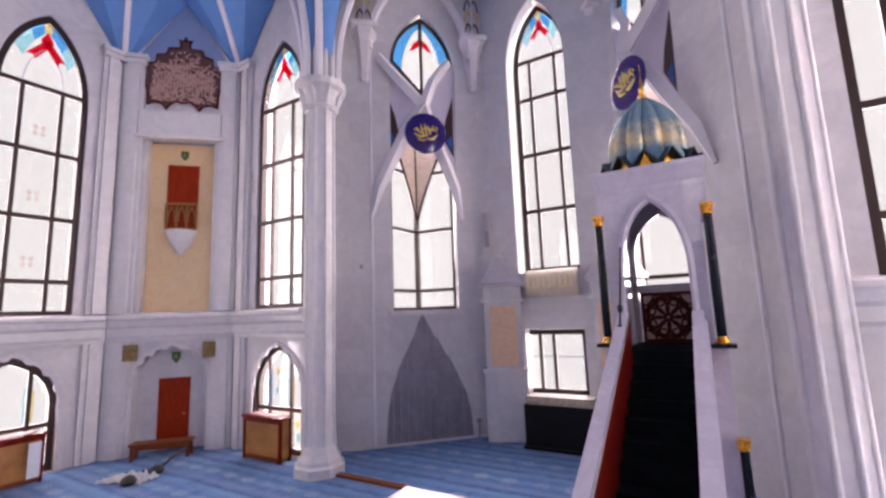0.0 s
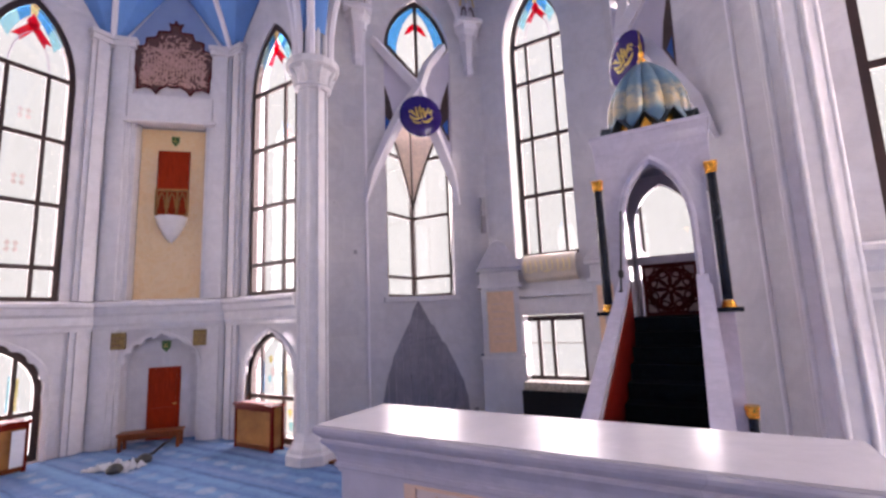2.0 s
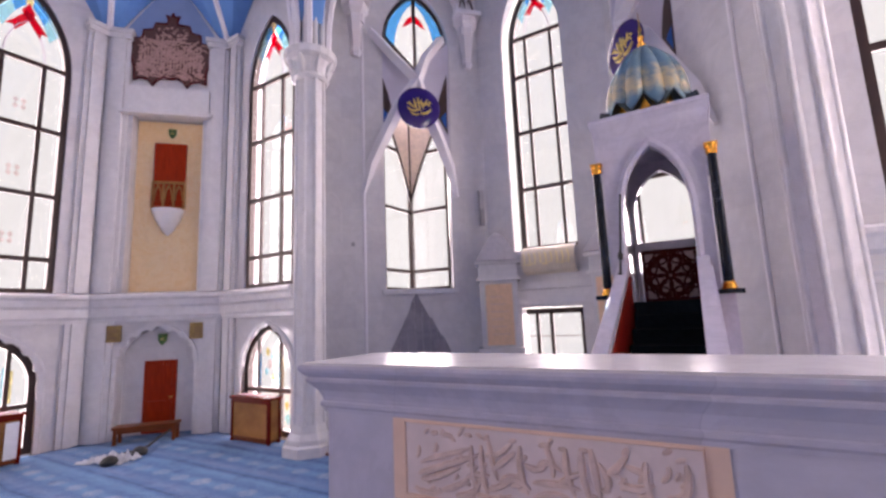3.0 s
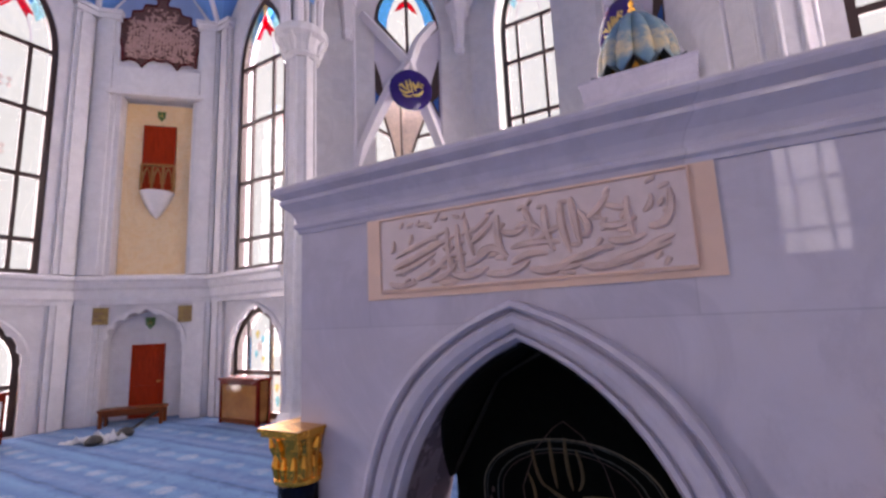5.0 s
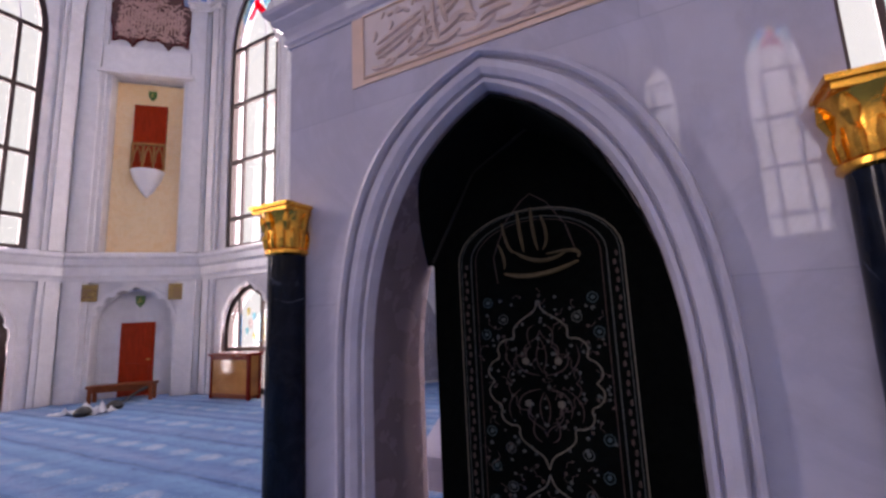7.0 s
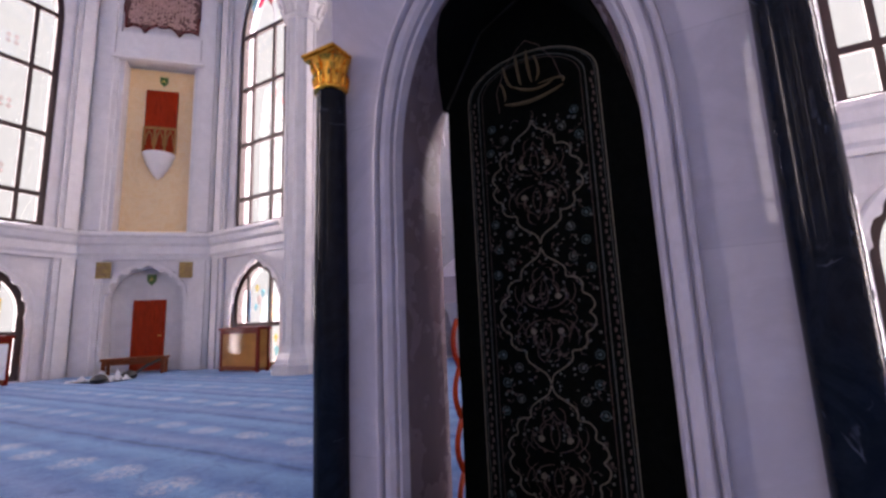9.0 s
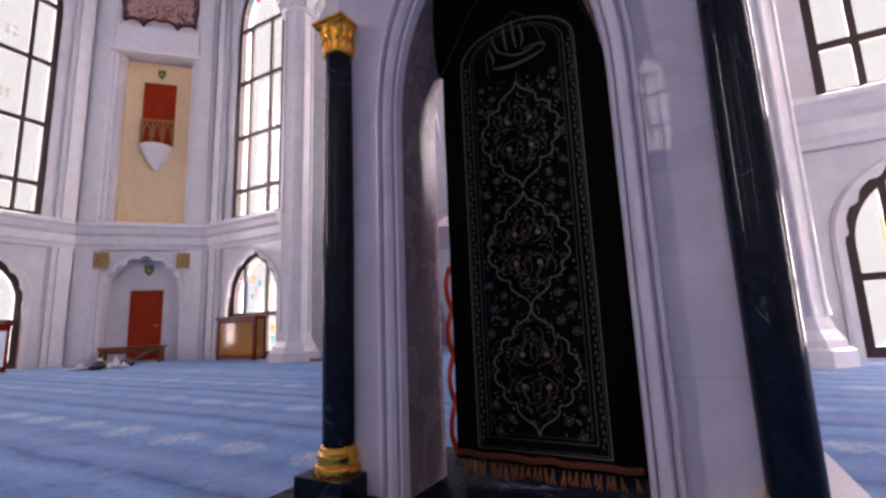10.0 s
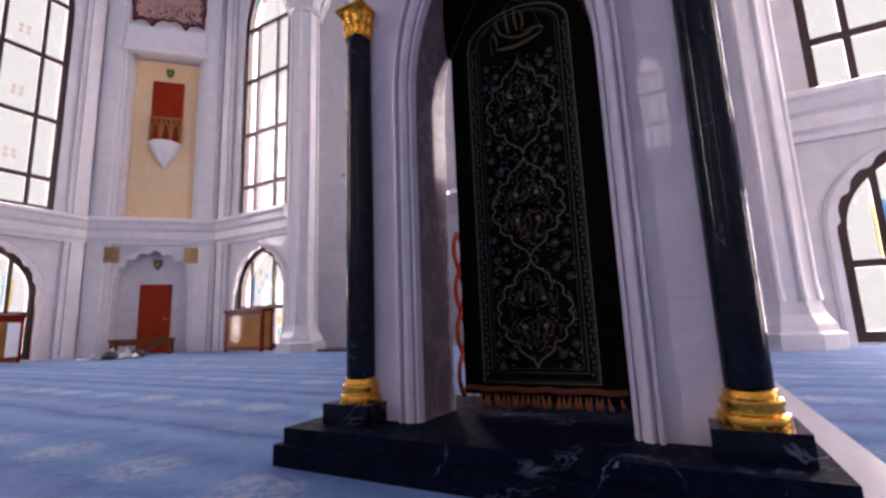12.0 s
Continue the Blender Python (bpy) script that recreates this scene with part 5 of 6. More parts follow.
# long slanting upper strokes, tall stems, bowls and marks woven between the main letters
SCRIPT += [((0.05, 0.46), (0.14, 0.58), (0.27, 0.74), 0.9), ((0.13, 0.40), (0.16, 0.52), (0.21, 0.50), 0.9), ((0.05, 0.22), (0.12, 0.26), (0.22, 0.46), 1.0), ((0.24, 0.30), (0.28, 0.44), (0.34, 0.40), 1.0),
           ((0.34, 0.88), (0.35, 0.6), (0.37, 0.36), 1.0), ((0.33, 0.22), (0.40, 0.30), (0.47, 0.52), 1.0), ((0.43, 0.86), (0.40, 0.74), (0.36, 0.66), 0.9), ((0.47, 0.62), (0.52, 0.52), (0.55, 0.64), 1.0),
           ((0.50, 0.20), (0.55, 0.34), (0.62, 0.28), 1.1), ((0.55, 0.88), (0.58, 0.66), (0.57, 0.50), 1.0), ((0.58, 0.40), (0.62, 0.56), (0.68, 0.60), 0.9), ((0.70, 0.90), (0.71, 0.6), (0.72, 0.34), 1.1),
           ((0.72, 0.10), (0.78, 0.02), (0.86, 0.12), 1.1), ((0.74, 0.62), (0.79, 0.72), (0.81, 0.90), 1.0), ((0.80, 0.36), (0.85, 0.28), (0.90, 0.38), 1.1), ((0.80, 0.76), (0.84, 0.68), (0.87, 0.70), 0.9),
           ((0.88, 0.18), (0.93, 0.30), (0.97, 0.34), 1.0), ((0.60, 0.10), (0.66, 0.06), (0.72, 0.12), 1.0), ((0.15, 0.86), (0.17, 0.90), (0.20, 0.86), 0.8), ((0.23, 0.06), (0.26, 0.02), (0.31, 0.06), 0.9)]
bm = bmesh.new()
strokes(bm, SCRIPT, 0.79, 0.205, -0.392, 2.583, FACE - 0.0075, 0.0090)
rnd = random.Random(4)
for k in range(70):
    x, z = rnd.uniform(0.03, 0.97), rnd.choice((0.06, 0.3, 0.48, 0.62, 0.9)) + rnd.uniform(-0.05, 0.05)
    a = rnd.uniform(-0.6, 1.2)
    strokes(bm, [((x, z), (x + 0.015 * math.cos(a) + 0.008, z + 0.08 * math.sin(a) + 0.02), (x + 0.03 * math.cos(a), z + 0.10 * math.sin(a)), 0.7)], 0.79, 0.205, -0.392, 2.583, FACE - 0.0075, 0.0090)
part("calligraphy", bm, plain("worn_pink_relief", (0.62, 0.46, 0.41), 0.55, 0, 0.2, 14), ins)

# base slab, threshold and light step beside it
t = thing("gate_base", I, "dark green polished marble base slab under the gate", "plinth")
part("lower_slab", bevelled(boxes((-0.985, 0.95, -0.265, 0.76, 0.0, 0.086)), 0.006), BASE_MARBLE, t)
part("upper_slab", bevelled(boxes((-0.955, 0.94, -0.235, 0.75, 0.087, 0.15)), 0.008), BASE_MARBLE, t)
t = thing("side_step", I, "low grey-white marble step along the pulpit", "step")
part("tread", bevelled(boxes((0.955, 1.13, -0.2, 5.6, 0.0, 0.07)), 0.006), MARBLE_TRIM, t)
dark_column(I, -0.722, 0.0, 0.15, 2.19, 0.066, "dark green marble column with gilded capital at the gate", plinth=0.085)
dark_column(I, 0.766, 0.0, 0.15, 2.19, 0.066, "dark green marble column with gilded capital at the gate", plinth=0.085)

# ---- embroidered curtain in the gate ----
cur = thing("curtain", Matrix.Translation((0.02, 0.33, 0)), "black-green velvet curtain embroidered in gold with fringe", "curtain")
bm = bmesh.new()
top_arch = [(x, z) for x, z in gate_arch(0.40, 2.405) if z > 1.7]
cols, rows_ = 30, 44
AR = [(x, z) for x, z in gate_arch(0.418, 2.43) if x >= 0]


def arch_x(z):
    """Half width of the opening at height z."""
    if z <= 1.6:
        return 0.41
    for (xa, za), (xb, zb) in zip(AR, AR[1:]):
        if min(za, zb) <= z <= max(za, zb) and za != zb:
            return xa + (xb - xa) * (z - za) / (zb - za) - 0.002
    return 0.01


vs = []
for j in range(rows_ + 1):
    z = 0.23 + (2.42 - 0.23) * j / rows_
    xr = arch_x(z) - 0.02
    xl = -min(arch_x(z) + 0.02, 0.372 + max(0.0, z - 2.0) * 0.3)
    vs.append([bm.verts.new((xl + (xr - xl) * i / cols, 0.010 * math.sin(i * 0.9 + 0.3 * math.sin(j * 0.2)) * (1 - j / rows_) * 0.6 + 0.006 * noise.noise(Vector((i * 0.2, j * 0.15, 0))), z)) for i in range(cols + 1)])
for j in range(rows_):
    for i in range(cols):
        bm.faces.new((vs[j][i], vs[j][i + 1], vs[j + 1][i + 1], vs[j + 1][i]))
bmesh.ops.solidify(bm, geom=bm.faces[:], thickness=-0.012)
part("cloth", bm, CLOTH, cur, smooth=True)
YE = -0.022


def line(pts, r, material, name, closed=False):
    if closed:
        pts = pts + pts[:1]
    return part(name, tube(bmesh.new(), [(x, YE, z) for x, z in pts], r, 5, 0.5), material, cur)


# borders: three nested outlines with a rounded head
for inset, r, mt, nm in ((0.0, 0.0022, THREAD, "border_line"), (0.010, 0.0012, THREAD2, "border_edge"), (0.045, 0.0018, THREAD2, "inner_border_line"), (0.062, 0.0014, THREAD3, "fine_border_line")):
    hw = 0.262 - inset
    head = [(hw * math.cos(a), 1.98 + 0.155 * math.sin(a) * (hw / 0.262)) for a in [math.pi * k / 16 for k in range(17)]]
    line([(hw, 0.29 + inset)] + head + [(-hw, 0.29 + inset)], r, mt, nm, True)


QUAD = [(0, 0.25), (0.012, 0.215), (0.05, 0.195), (0.088, 0.165), (0.082, 0.13), (0.118, 0.132), (0.146, 0.105), (0.134, 0.072), (0.166, 0.06), (0.182, 0.025), (0.158, 0.0)]


def lobed(cx, cz, k):
    """A medallion outline: pointed above and below, lobed at the sides."""
    q = [(x * k, z * k) for x, z in QUAD]
    for _ in range(2):
        r = [q[0]]
        for (x0, z0), (x1, z1) in zip(q, q[1:]):
            r += [(x0 * 0.75 + x1 * 0.25, z0 * 0.75 + z1 * 0.25), (x0 * 0.25 + x1 * 0.75, z0 * 0.25 + z1 * 0.75)]
        q = r + [q[-1]]
    full = q + [(x, -z) for x, z in reversed(q[:-1])]
    full += [(-x, z) for x, z in reversed(full[1:-1])]
    return [(cx + x, cz + z) for x, z in full]


for cz in (1.60, 1.095, 0.60):
    line(lobed(0.0, cz, 0.98), 0.0026, THREAD, "medallion_outline", True)
    line(lobed(0.0, cz, 0.62), 0.0016, THREAD3, "medallion_inner_line", True)
    bm = bmesh.new()
    for sx in (-1, 1):
        for sz in (-1, 1):
            base = [((0.01, 0.02), (0.10, 0.03), (0.075, 0.10), 1.0), ((0.03, 0.10), (0.055, 0.16), (0.015, 0.17), 0.9), ((0.07, 0.02), (0.13, 0.06), (0.105, 0.11), 0.8), ((0.04, 0.055), (0.06, 0.085), (0.035, 0.105), 1.6), ((0.0, 0.03), (0.03, 0.07), (0.0, 0.13), 0.8)]
            strokes(bm, [((a[0] * sx, a[1] * sz), (b_[0] * sx, b_[1] * sz), (c_[0] * sx, c_[1] * sz), w_) for a, b_, c_, w_ in base], 1, 1, 0, cz, YE, 0.0019)
    part("medallion_vines", bm, THREAD3, cur)
    for sx, sz in ((-1, 1), (1, 1), (-1, -1), (1, -1)):
        bm = bmesh.new()
        for q in range(5):
            a = q * 2 * math.pi / 5
            x, z = sx * 0.05 + 0.006 * math.cos(a), cz + sz * 0.062 + 0.006 * math.sin(a)
            slab2d(bm, [(x + 0.0055 * math.cos(b_), z + 0.0055 * math.sin(b_)) for b_ in [k * math.pi / 3 for k in range(6)]], YE - 0.003 - 0.0004 * q, YE + 0.002)
        part("flower", bm, THREAD, cur)
# ringed rosettes between the medallions and along the sides
TEAL_THREAD = plain("dull_teal_thread", (0.035, 0.075, 0.085), 0.6, 0.1, 0.4, 60)
for cz in (1.845, 1.35, 0.85, 0.36):
    for dx, dz in ((-0.165, 0.0), (0.165, 0.0), (-0.115, 0.055), (0.115, 0.055), (-0.115, -0.055), (0.115, -0.055), (-0.175, 0.10), (0.175, 0.10), (-0.175, -0.10), (0.175, -0.10)):
        if not 0.34 < cz + dz < 1.88:
            continue
        bm = tube(bmesh.new(), [(dx + 0.015 * math.cos(q * math.pi / 5), YE, cz + dz + 0.015 * math.sin(q * math.pi / 5)) for q in range(11)], 0.0015, 4, 0.5)
        slab2d(bm, [(dx + 0.0065 * math.cos(q * math.pi / 3), cz + dz + 0.0065 * math.sin(q * math.pi / 3)) for q in range(6)], YE - 0.002, YE + 0.004)
        part("rosette", bm, TEAL_THREAD if abs(dz) > 0.08 or dz == 0 else THREAD2, cur)
# scattered flowers over the ground and along the border
rnd = random.Random(8)
for nm, mt, cnt, seed in (("ground_stitching", THREAD2, 300, 1), ("ground_embroidery", THREAD3, 190, 2), ("border_dots", THREAD3, 0, 3)):
    rnd = random.Random(seed)
    bm = bmesh.new()
    if cnt:
        for _ in range(cnt):
            x, z = rnd.uniform(-0.195, 0.195), rnd.uniform(0.36, 1.86)
            r = rnd.uniform(0.0028, 0.0065)
            n = 6
            slab2d(bm, [(x + r * (1 if k % 2 else 0.6) * math.cos(k * math.pi / n), z + r * (1 if k % 2 else 0.6) * math.sin(k * math.pi / n)) for k in range(2 * n)], YE - 0.001, YE + 0.004)
            if seed == 2:
                a = rnd.uniform(0, 6.3)
                tube(bm, [(x, YE, z), (x + 0.014 * math.cos(a), YE, z + 0.014 * math.sin(a)), (x + 0.026 * math.cos(a + 0.6), YE, z + 0.026 * math.sin(a + 0.6))], 0.0011, 4)
    else:
        for s in (-1, 1):
            z = 0.33
            while z < 1.98:
                slab2d(bm, [(s * 0.238 + 0.0045 * math.cos(b_) + 0.004 * math.sin(z * 90), z + 0.009 * math.sin(b_)) for b_ in [k * math.pi / 3 for k in range(6)]], YE - 0.001, YE + 0.004)
                z += 0.026
    ob = part(nm, bm, mt, cur)
    ob["kind"] = "stuff"
# pointed emblem with script at the top
emb = [(-0.125, 1.905), (-0.135, 1.99), (-0.09, 2.10), (-0.03, 2.165), (0.0, 2.185), (0.05, 2.15), (0.105, 2.07), (0.13, 1.985)]
line(emb, 0.0018, THREAD3, "emblem_outline")
DULL = plain("dull_gold_thread", (0.085, 0.06, 0.024), 0.55, 0.1, 0.3, 60)
for it in [((-0.10, 1.935), (0.0, 1.90), (0.135, 1.955), 2.2), ((0.135, 1.965), (0.16, 2.0), (0.04, 1.985), 1.4), ((-0.06, 2.0), (0.02, 1.94), (0.10, 1.985), 1.6), ((-0.10, 2.10), (-0.085, 2.0), (-0.06, 2.0), 1.3), ((-0.045, 2.13), (-0.04, 2.05), (-0.03, 2.0), 1.5), ((0.0, 2.14), (0.0, 2.06), (0.015, 2.0), 1.5), ((0.03, 2.11), (0.06, 2.03), (0.03, 2.0), 1.3), ((-0.115, 2.03), (-0.09, 1.98), (-0.1, 1.95), 1.2)]:
    bm = bmesh.new()
    strokes(bm, [it], 1, 1, 0, 0, YE - 0.002, 0.0036)
    part("emblem_stroke", bm, DULL, cur)
# fringe
bm = bmesh.new()
tube(bm, [(-0.362 + 0.0362 * k, -0.012 + 0.006 * math.sin(k * 1.9), 0.258 + 0.004 * math.sin(k * 1.3)) for k in range(21)], 0.013, 6)
part("fringe_band", bm, BRAID, cur, "rust-red braid", True)
rnd = random.Random(12)
for k in range(30):
    x = -0.33 + k * 0.0228 + rnd.uniform(-0.004, 0.004)
    if k in (17, 28):
        continue
    ln = 0.052 + rnd.uniform(-0.012, 0.012)
    lean = rnd.uniform(-0.010, 0.010)
    bm = bmesh.new()
    for e in (-1, 1):
        tube(bm, [(x, -0.016, 0.236), (x + lean * 0.5 + e * 0.003, -0.018, 0.236 - ln * 0.5), (x + lean + e * 0.007, -0.016, 0.236 - ln)], [0.0022, 0.0042, 0.0030], 5)
    part("tassel", bm, FRINGE, cur)
part("rod", tube(bmesh.new(), [(-0.375, 0.0, 2.0), (-0.2, 0.0, 2.3), (0, 0.0, 2.412)], 0.006, 6), BLACKPLASTIC, cur)
# black sheet for the soffit's shade, added under the arch up to the moulding
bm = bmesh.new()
soffit0 = [(x - 0.02, z) for x, z in gate_arch(0.417, 2.427) if z > 1.94]
soffit1 = [(x - 0.02, z) for x, z in gate_arch(0.408, 2.418) if z > 1.94]
nh = min(len(soffit0), len(soffit1))
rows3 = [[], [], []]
for (xa, za), (xb, zb) in zip(soffit0[:nh], soffit1[:nh]):
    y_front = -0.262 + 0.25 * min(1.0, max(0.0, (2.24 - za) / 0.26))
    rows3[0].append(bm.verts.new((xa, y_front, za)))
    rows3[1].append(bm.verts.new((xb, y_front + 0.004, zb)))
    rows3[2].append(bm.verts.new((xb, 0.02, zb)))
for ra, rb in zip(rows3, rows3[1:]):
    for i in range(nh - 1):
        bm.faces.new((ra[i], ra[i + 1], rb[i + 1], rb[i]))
part("soffit_shade", bm, CLOTH, cur)

# ---- stair ----
st = thing("pulpit_stair", I, "steep pulpit stair with dark green carpet between parapets", "stair")
N, V0, V1, ZTOP = 17, 0.62, 6.05, 3.2
for k in range(N):
    y0 = V0 + (V1 - V0) * k / N
    z1 = 0.15 + (ZTOP - 0.15) * (k + 1) / N
    bm = boxes((-0.40, 0.40, y0, V1 + 0.02, max(0, z1 - 0.2), z1))
    part("step", bevelled(bm, 0.008, 1), STAIRCLOTH, st)
slope = (3.88 - 2.24) / (5.86 - 2.47)


def rail_z(y):
    return 2.24 + slope * (y - 2.47)


def slanted(bm, x0, x1, y0, y1, lo, hi):
    pts = [(y0, rail_z(y0) + lo), (y1, rail_z(y1) + lo), (y1, rail_z(y1) + hi), (y0, rail_z(y0) + hi)]
    a = [bm.verts.new((x0, y, z)) for y, z in pts]
    b = [bm.verts.new((x1, y, z)) for y, z in pts]
    bm.faces.new(list(reversed(a)))
    bm.faces.new(b)
    for i in range(4):
        bm.faces.new((a[i], a[(i + 1) % 4], b[(i + 1) % 4], b[i]))
    return bm


for s in (-1, 1):
    xi, xo = s * 0.415, s * 0.565
    x0, x1 = min(xi, xo), max(xi, xo)
    part("handrail", bevelled(slanted(bmesh.new(), x0, x1, 0.50, 5.62, -0.12, 0.0), 0.02), MARBLE_MINBAR, st, "white marble sloping handrail")
    part("handrail_moulding", bevelled(slanted(bmesh.new(), x0 + (0.03 if s > 0 else -0.03), x1 + (0.03 if s > 0 else -0.03), 0.9, 5.6, -0.24, -0.125), 0.012), MARBLE_MINBAR, st)
    # side wall following the steps, low in front
    bm = bmesh.new()
    y0, y1 = 1.0, 5.62
    pts = [(y0, 0.0), (y1, 0.0), (y1, rail_z(y1) - 0.98), (y0, rail_z(y0) - 0.98)]
    a = [bm.verts.new((x0 + 0.02, y, z)) for y, z in pts]
    b = [bm.verts.new((x1 - 0.02, y, z)) for y, z in pts]
    bm.faces.new(list(reversed(a)))
    bm.faces.new(b)
    for i in range(4):
        bm.faces.new((a[i], a[(i + 1) % 4], b[(i + 1) % 4], b[i]))
    part("side_wall", bm, MARBLE_MINBAR, st)
    # carved red lattice under the rail
    lat = part("lattice_backing", slanted(bmesh.new(), s * 0.424 - 0.012, s * 0.424 + 0.012, 1.15, 5.6, -1.3, -0.13), wood("deep_red_wood", (0.17, 0.010, 0.006), 0.35), st, "dark red carved wooden lattice")
    for j in range(3):
        for sg in (-1, 1):
            part("scroll", tube(bmesh.new(), [(s * 0.52, 0.70 + 0.44 * i / 16, 0.32 + 0.27 * j + 0.26 * i / 16 + sg * 0.09 * math.sin(i / 16 * 2 * math.pi)) for i in range(17)], 0.015, 6), REDWOOD, st)
    for sg in (-1, 1):
        part("scroll", tube(bmesh.new(), [(s * 0.52, 0.66 + sg * 0.055 * math.sin(i * 0.40), 0.16 + i * 0.03) for i in range(32)], 0.014, 6), REDWOOD, st)
    part("newel", tube(bmesh.new(), [(s * 0.52, 1.14, 0.16 + i * 0.1) for i in range(13)], 0.03, 6), REDWOOD, st)
t = thing("microphone", Matrix.Translation((-0.50, 5.2, 0)), "black microphone on a thin leaning rod", "microphone")
bm = tube(bmesh.new(), [(0.0, 0.05, rail_z(5.2) - 0.01), (0.02, 0.15, 3.95), (0.06, 0.35, 4.75)], 0.016, 6)
part("rod", bm, BLACKPLASTIC, t)
part("head", lathe(bmesh.new(), [(0.01, -0.06), (0.035, -0.03), (0.04, 0.03), (0.02, 0.07)], 10, (0.015, 0.11, 3.82)), BLACKPLASTIC, t, smooth=True)
part("clamp", boxes((-0.03, 0.03, 0.02, 0.08, rail_z(5.2) - 0.06, rail_z(5.2) + 0.03)), BLACKPLASTIC, t)

# ---- tower ----
tw = thing("pulpit_tower", I, "white marble pulpit tower with pointed arches", "pulpit")
Y0, Y1 = 5.64, 7.42
CAP, UP = 5.275, 0.755     # the upper block rests on the slim columns


def face_with_arch(y0, y1, a, spring, apex, z0, z1, hw):
    bm = bmesh.new()
    ar = arch(a, spring, apex, 0.6, 0.5, 12)
    slab2d(bm, [(-hw, z0), (-a, z0)] + ar + [(a, z0), (hw, z0), (hw, CAP), (UP, CAP), (UP, z1), (-UP, z1), (-UP, CAP), (-hw, CAP)], y0, y1)
    return bm


part("front_wall", face_with_arch(Y0, Y0 + 0.16, 0.44, 4.35, 5.42, 3.2, 5.84, 0.66), MARBLE_MINBAR, tw)
bm = bmesh.new()
l0 = [(-0.52, 3.2)] + arch(0.52, 4.38, 5.54, 0.6, 0.5, 12) + [(0.52, 3.2)]
l1 = [(-0.47, 3.2)] + arch(0.47, 4.36, 5.47, 0.6, 0.5, 12) + [(0.47, 3.2)]
l2 = [(-0.43, 3.2)] + arch(0.43, 4.35, 5.41, 0.6, 0.5, 12) + [(0.43, 3.2)]
ring_strip(bm, [(l0, Y0), (l0, Y0 - 0.035), (l1, Y0 - 0.05), (l2, Y0 - 0.02), (l2, Y0 + 0.02)])
part("arch_moulding", bm, MARBLE_MINBAR, tw)
part("back_wall", face_with_arch(Y1 - 0.14, Y1, 0.46, 4.7, 5.5, 3.2, 5.84, 0.66), MARBLE_MINBAR, tw)
for s in (-1, 1):
    bm = boxes((min(s * 0.52, s * 0.66), max(s * 0.52, s * 0.66), Y0 + 0.16, Y1 - 0.14, 3.2, 5.84))
    part("side_wall", bm, MARBLE_MINBAR, tw)
    part("shoulder", boxes((min(s * 0.661, s * UP), max(s * 0.661, s * UP), Y0 + 0.16, Y1 - 0.14, CAP, 5.84)), MARBLE_MINBAR, tw)
    bm = boxes((min(s * 0.60, s * 0.90), max(s * 0.60, s * 0.90), Y0 - 0.12, Y0 + 0.18, 3.25, 3.31))
    part("shelf", bevelled(bm, 0.01), GREEN_MARBLE, tw, "small dark marble shelf under the column")
    bm = boxes((min(s * 0.56, s * 0.80), max(s * 0.56, s * 0.80), Y0 - 0.02, Y1, 0.0, 3.25))
    part("pier", bevelled(bm, 0.015), MARBLE_MINBAR, tw)
part("ceiling_slab", boxes((-0.66, 0.66, Y0, Y1, 5.68, 5.84)), MARBLE_MINBAR, tw)
part("platform", boxes((-0.56, 0.56, V1 + 0.03, Y1, 3.0, 3.2)), STAIRCLOTH, tw)
part("rear_wall", boxes((-0.56, 0.56, Y1 - 0.2, Y1 - 0.02, 0.0, 2.99)), MARBLE_MINBAR, tw)
bm = rect_loft(bmesh.new(), -UP, UP, Y0, Y1, [(0.003, 5.66), (0.010, 5.70), (0.022, 5.80), (0.042, 5.895), (0.050, 5.90), (0.052, 5.955), (0.046, 5.965)])
part("cornice", bm, MARBLE_MINBAR, tw)
for s in (-1, 1):
    dark_column(I, s * 0.745, Y0 - 0.02, 3.31, 5.27, 0.062, "slim dark marble column with gilded capital on the pulpit", group="pulpit columns")
    dark_column(I, s * 0.84, Y0 - 0.06, 0.0, 2.10, 0.062, "slim dark marble column with gilded capital under the pulpit", group="pulpit columns")
# carved screen at the back of the platform
sc = thing("carved_screen", Matrix.Translation((0.0, Y1 - 0.19, 0)), "dark red carved screen with a star pattern", "screen")
# pale sheet added behind the pattern, light through the gaps as its colour
part("gap_light_sheet", boxes((-0.39, 0.39, 0.012, 0.03, 3.25, 4.06)), plain("pale_pink_gap_light", (0.66, 0.52, 0.54), 0.6), sc)
part("frame", boxes((-0.42, 0.42, -0.03, 0.01, 3.20, 3.26), (-0.42, 0.42, -0.03, 0.01, 4.02, 4.08), (-0.42, -0.37, -0.03, 0.01, 3.26, 4.02), (0.37, 0.42, -0.03, 0.01, 3.26, 4.02)), DARKRED, sc)
part("top_rail", bevelled(boxes((-0.46, 0.46, -0.06, 0.04, 4.08, 4.22)), 0.012), MARBLE_MINBAR, sc)
zc = 3.64
bm = bmesh.new()
for k in range(8):
    a = k * math.pi / 4
    cx_, cz_ = 0.215 * math.cos(a), zc + 0.215 * math.sin(a)
    part("star_loop", tube(bmesh.new(), [(cx_ + 0.172 * math.cos(b_), -0.012, cz_ + 0.172 * math.sin(b_)) for b_ in [q * math.pi / 8 for q in range(17)]], 0.024, 5), DARKRED, sc)
for k in range(8):
    a = (k + 0.5) * math.pi / 4
    cx_, cz_ = 0.33 * math.cos(a), zc + 0.33 * math.sin(a)
    arc = [(cx_ + 0.11 * math.cos(b_), -0.012, cz_ + 0.11 * math.sin(b_)) for b_ in [q * math.pi / 8 for q in range(17)]]
    part("corner_loop", tube(bmesh.new(), [(max(-0.38, min(0.38, x)), y, max(3.25, min(4.03, z))) for x, y, z in arc], 0.019, 5), DARKRED, sc)
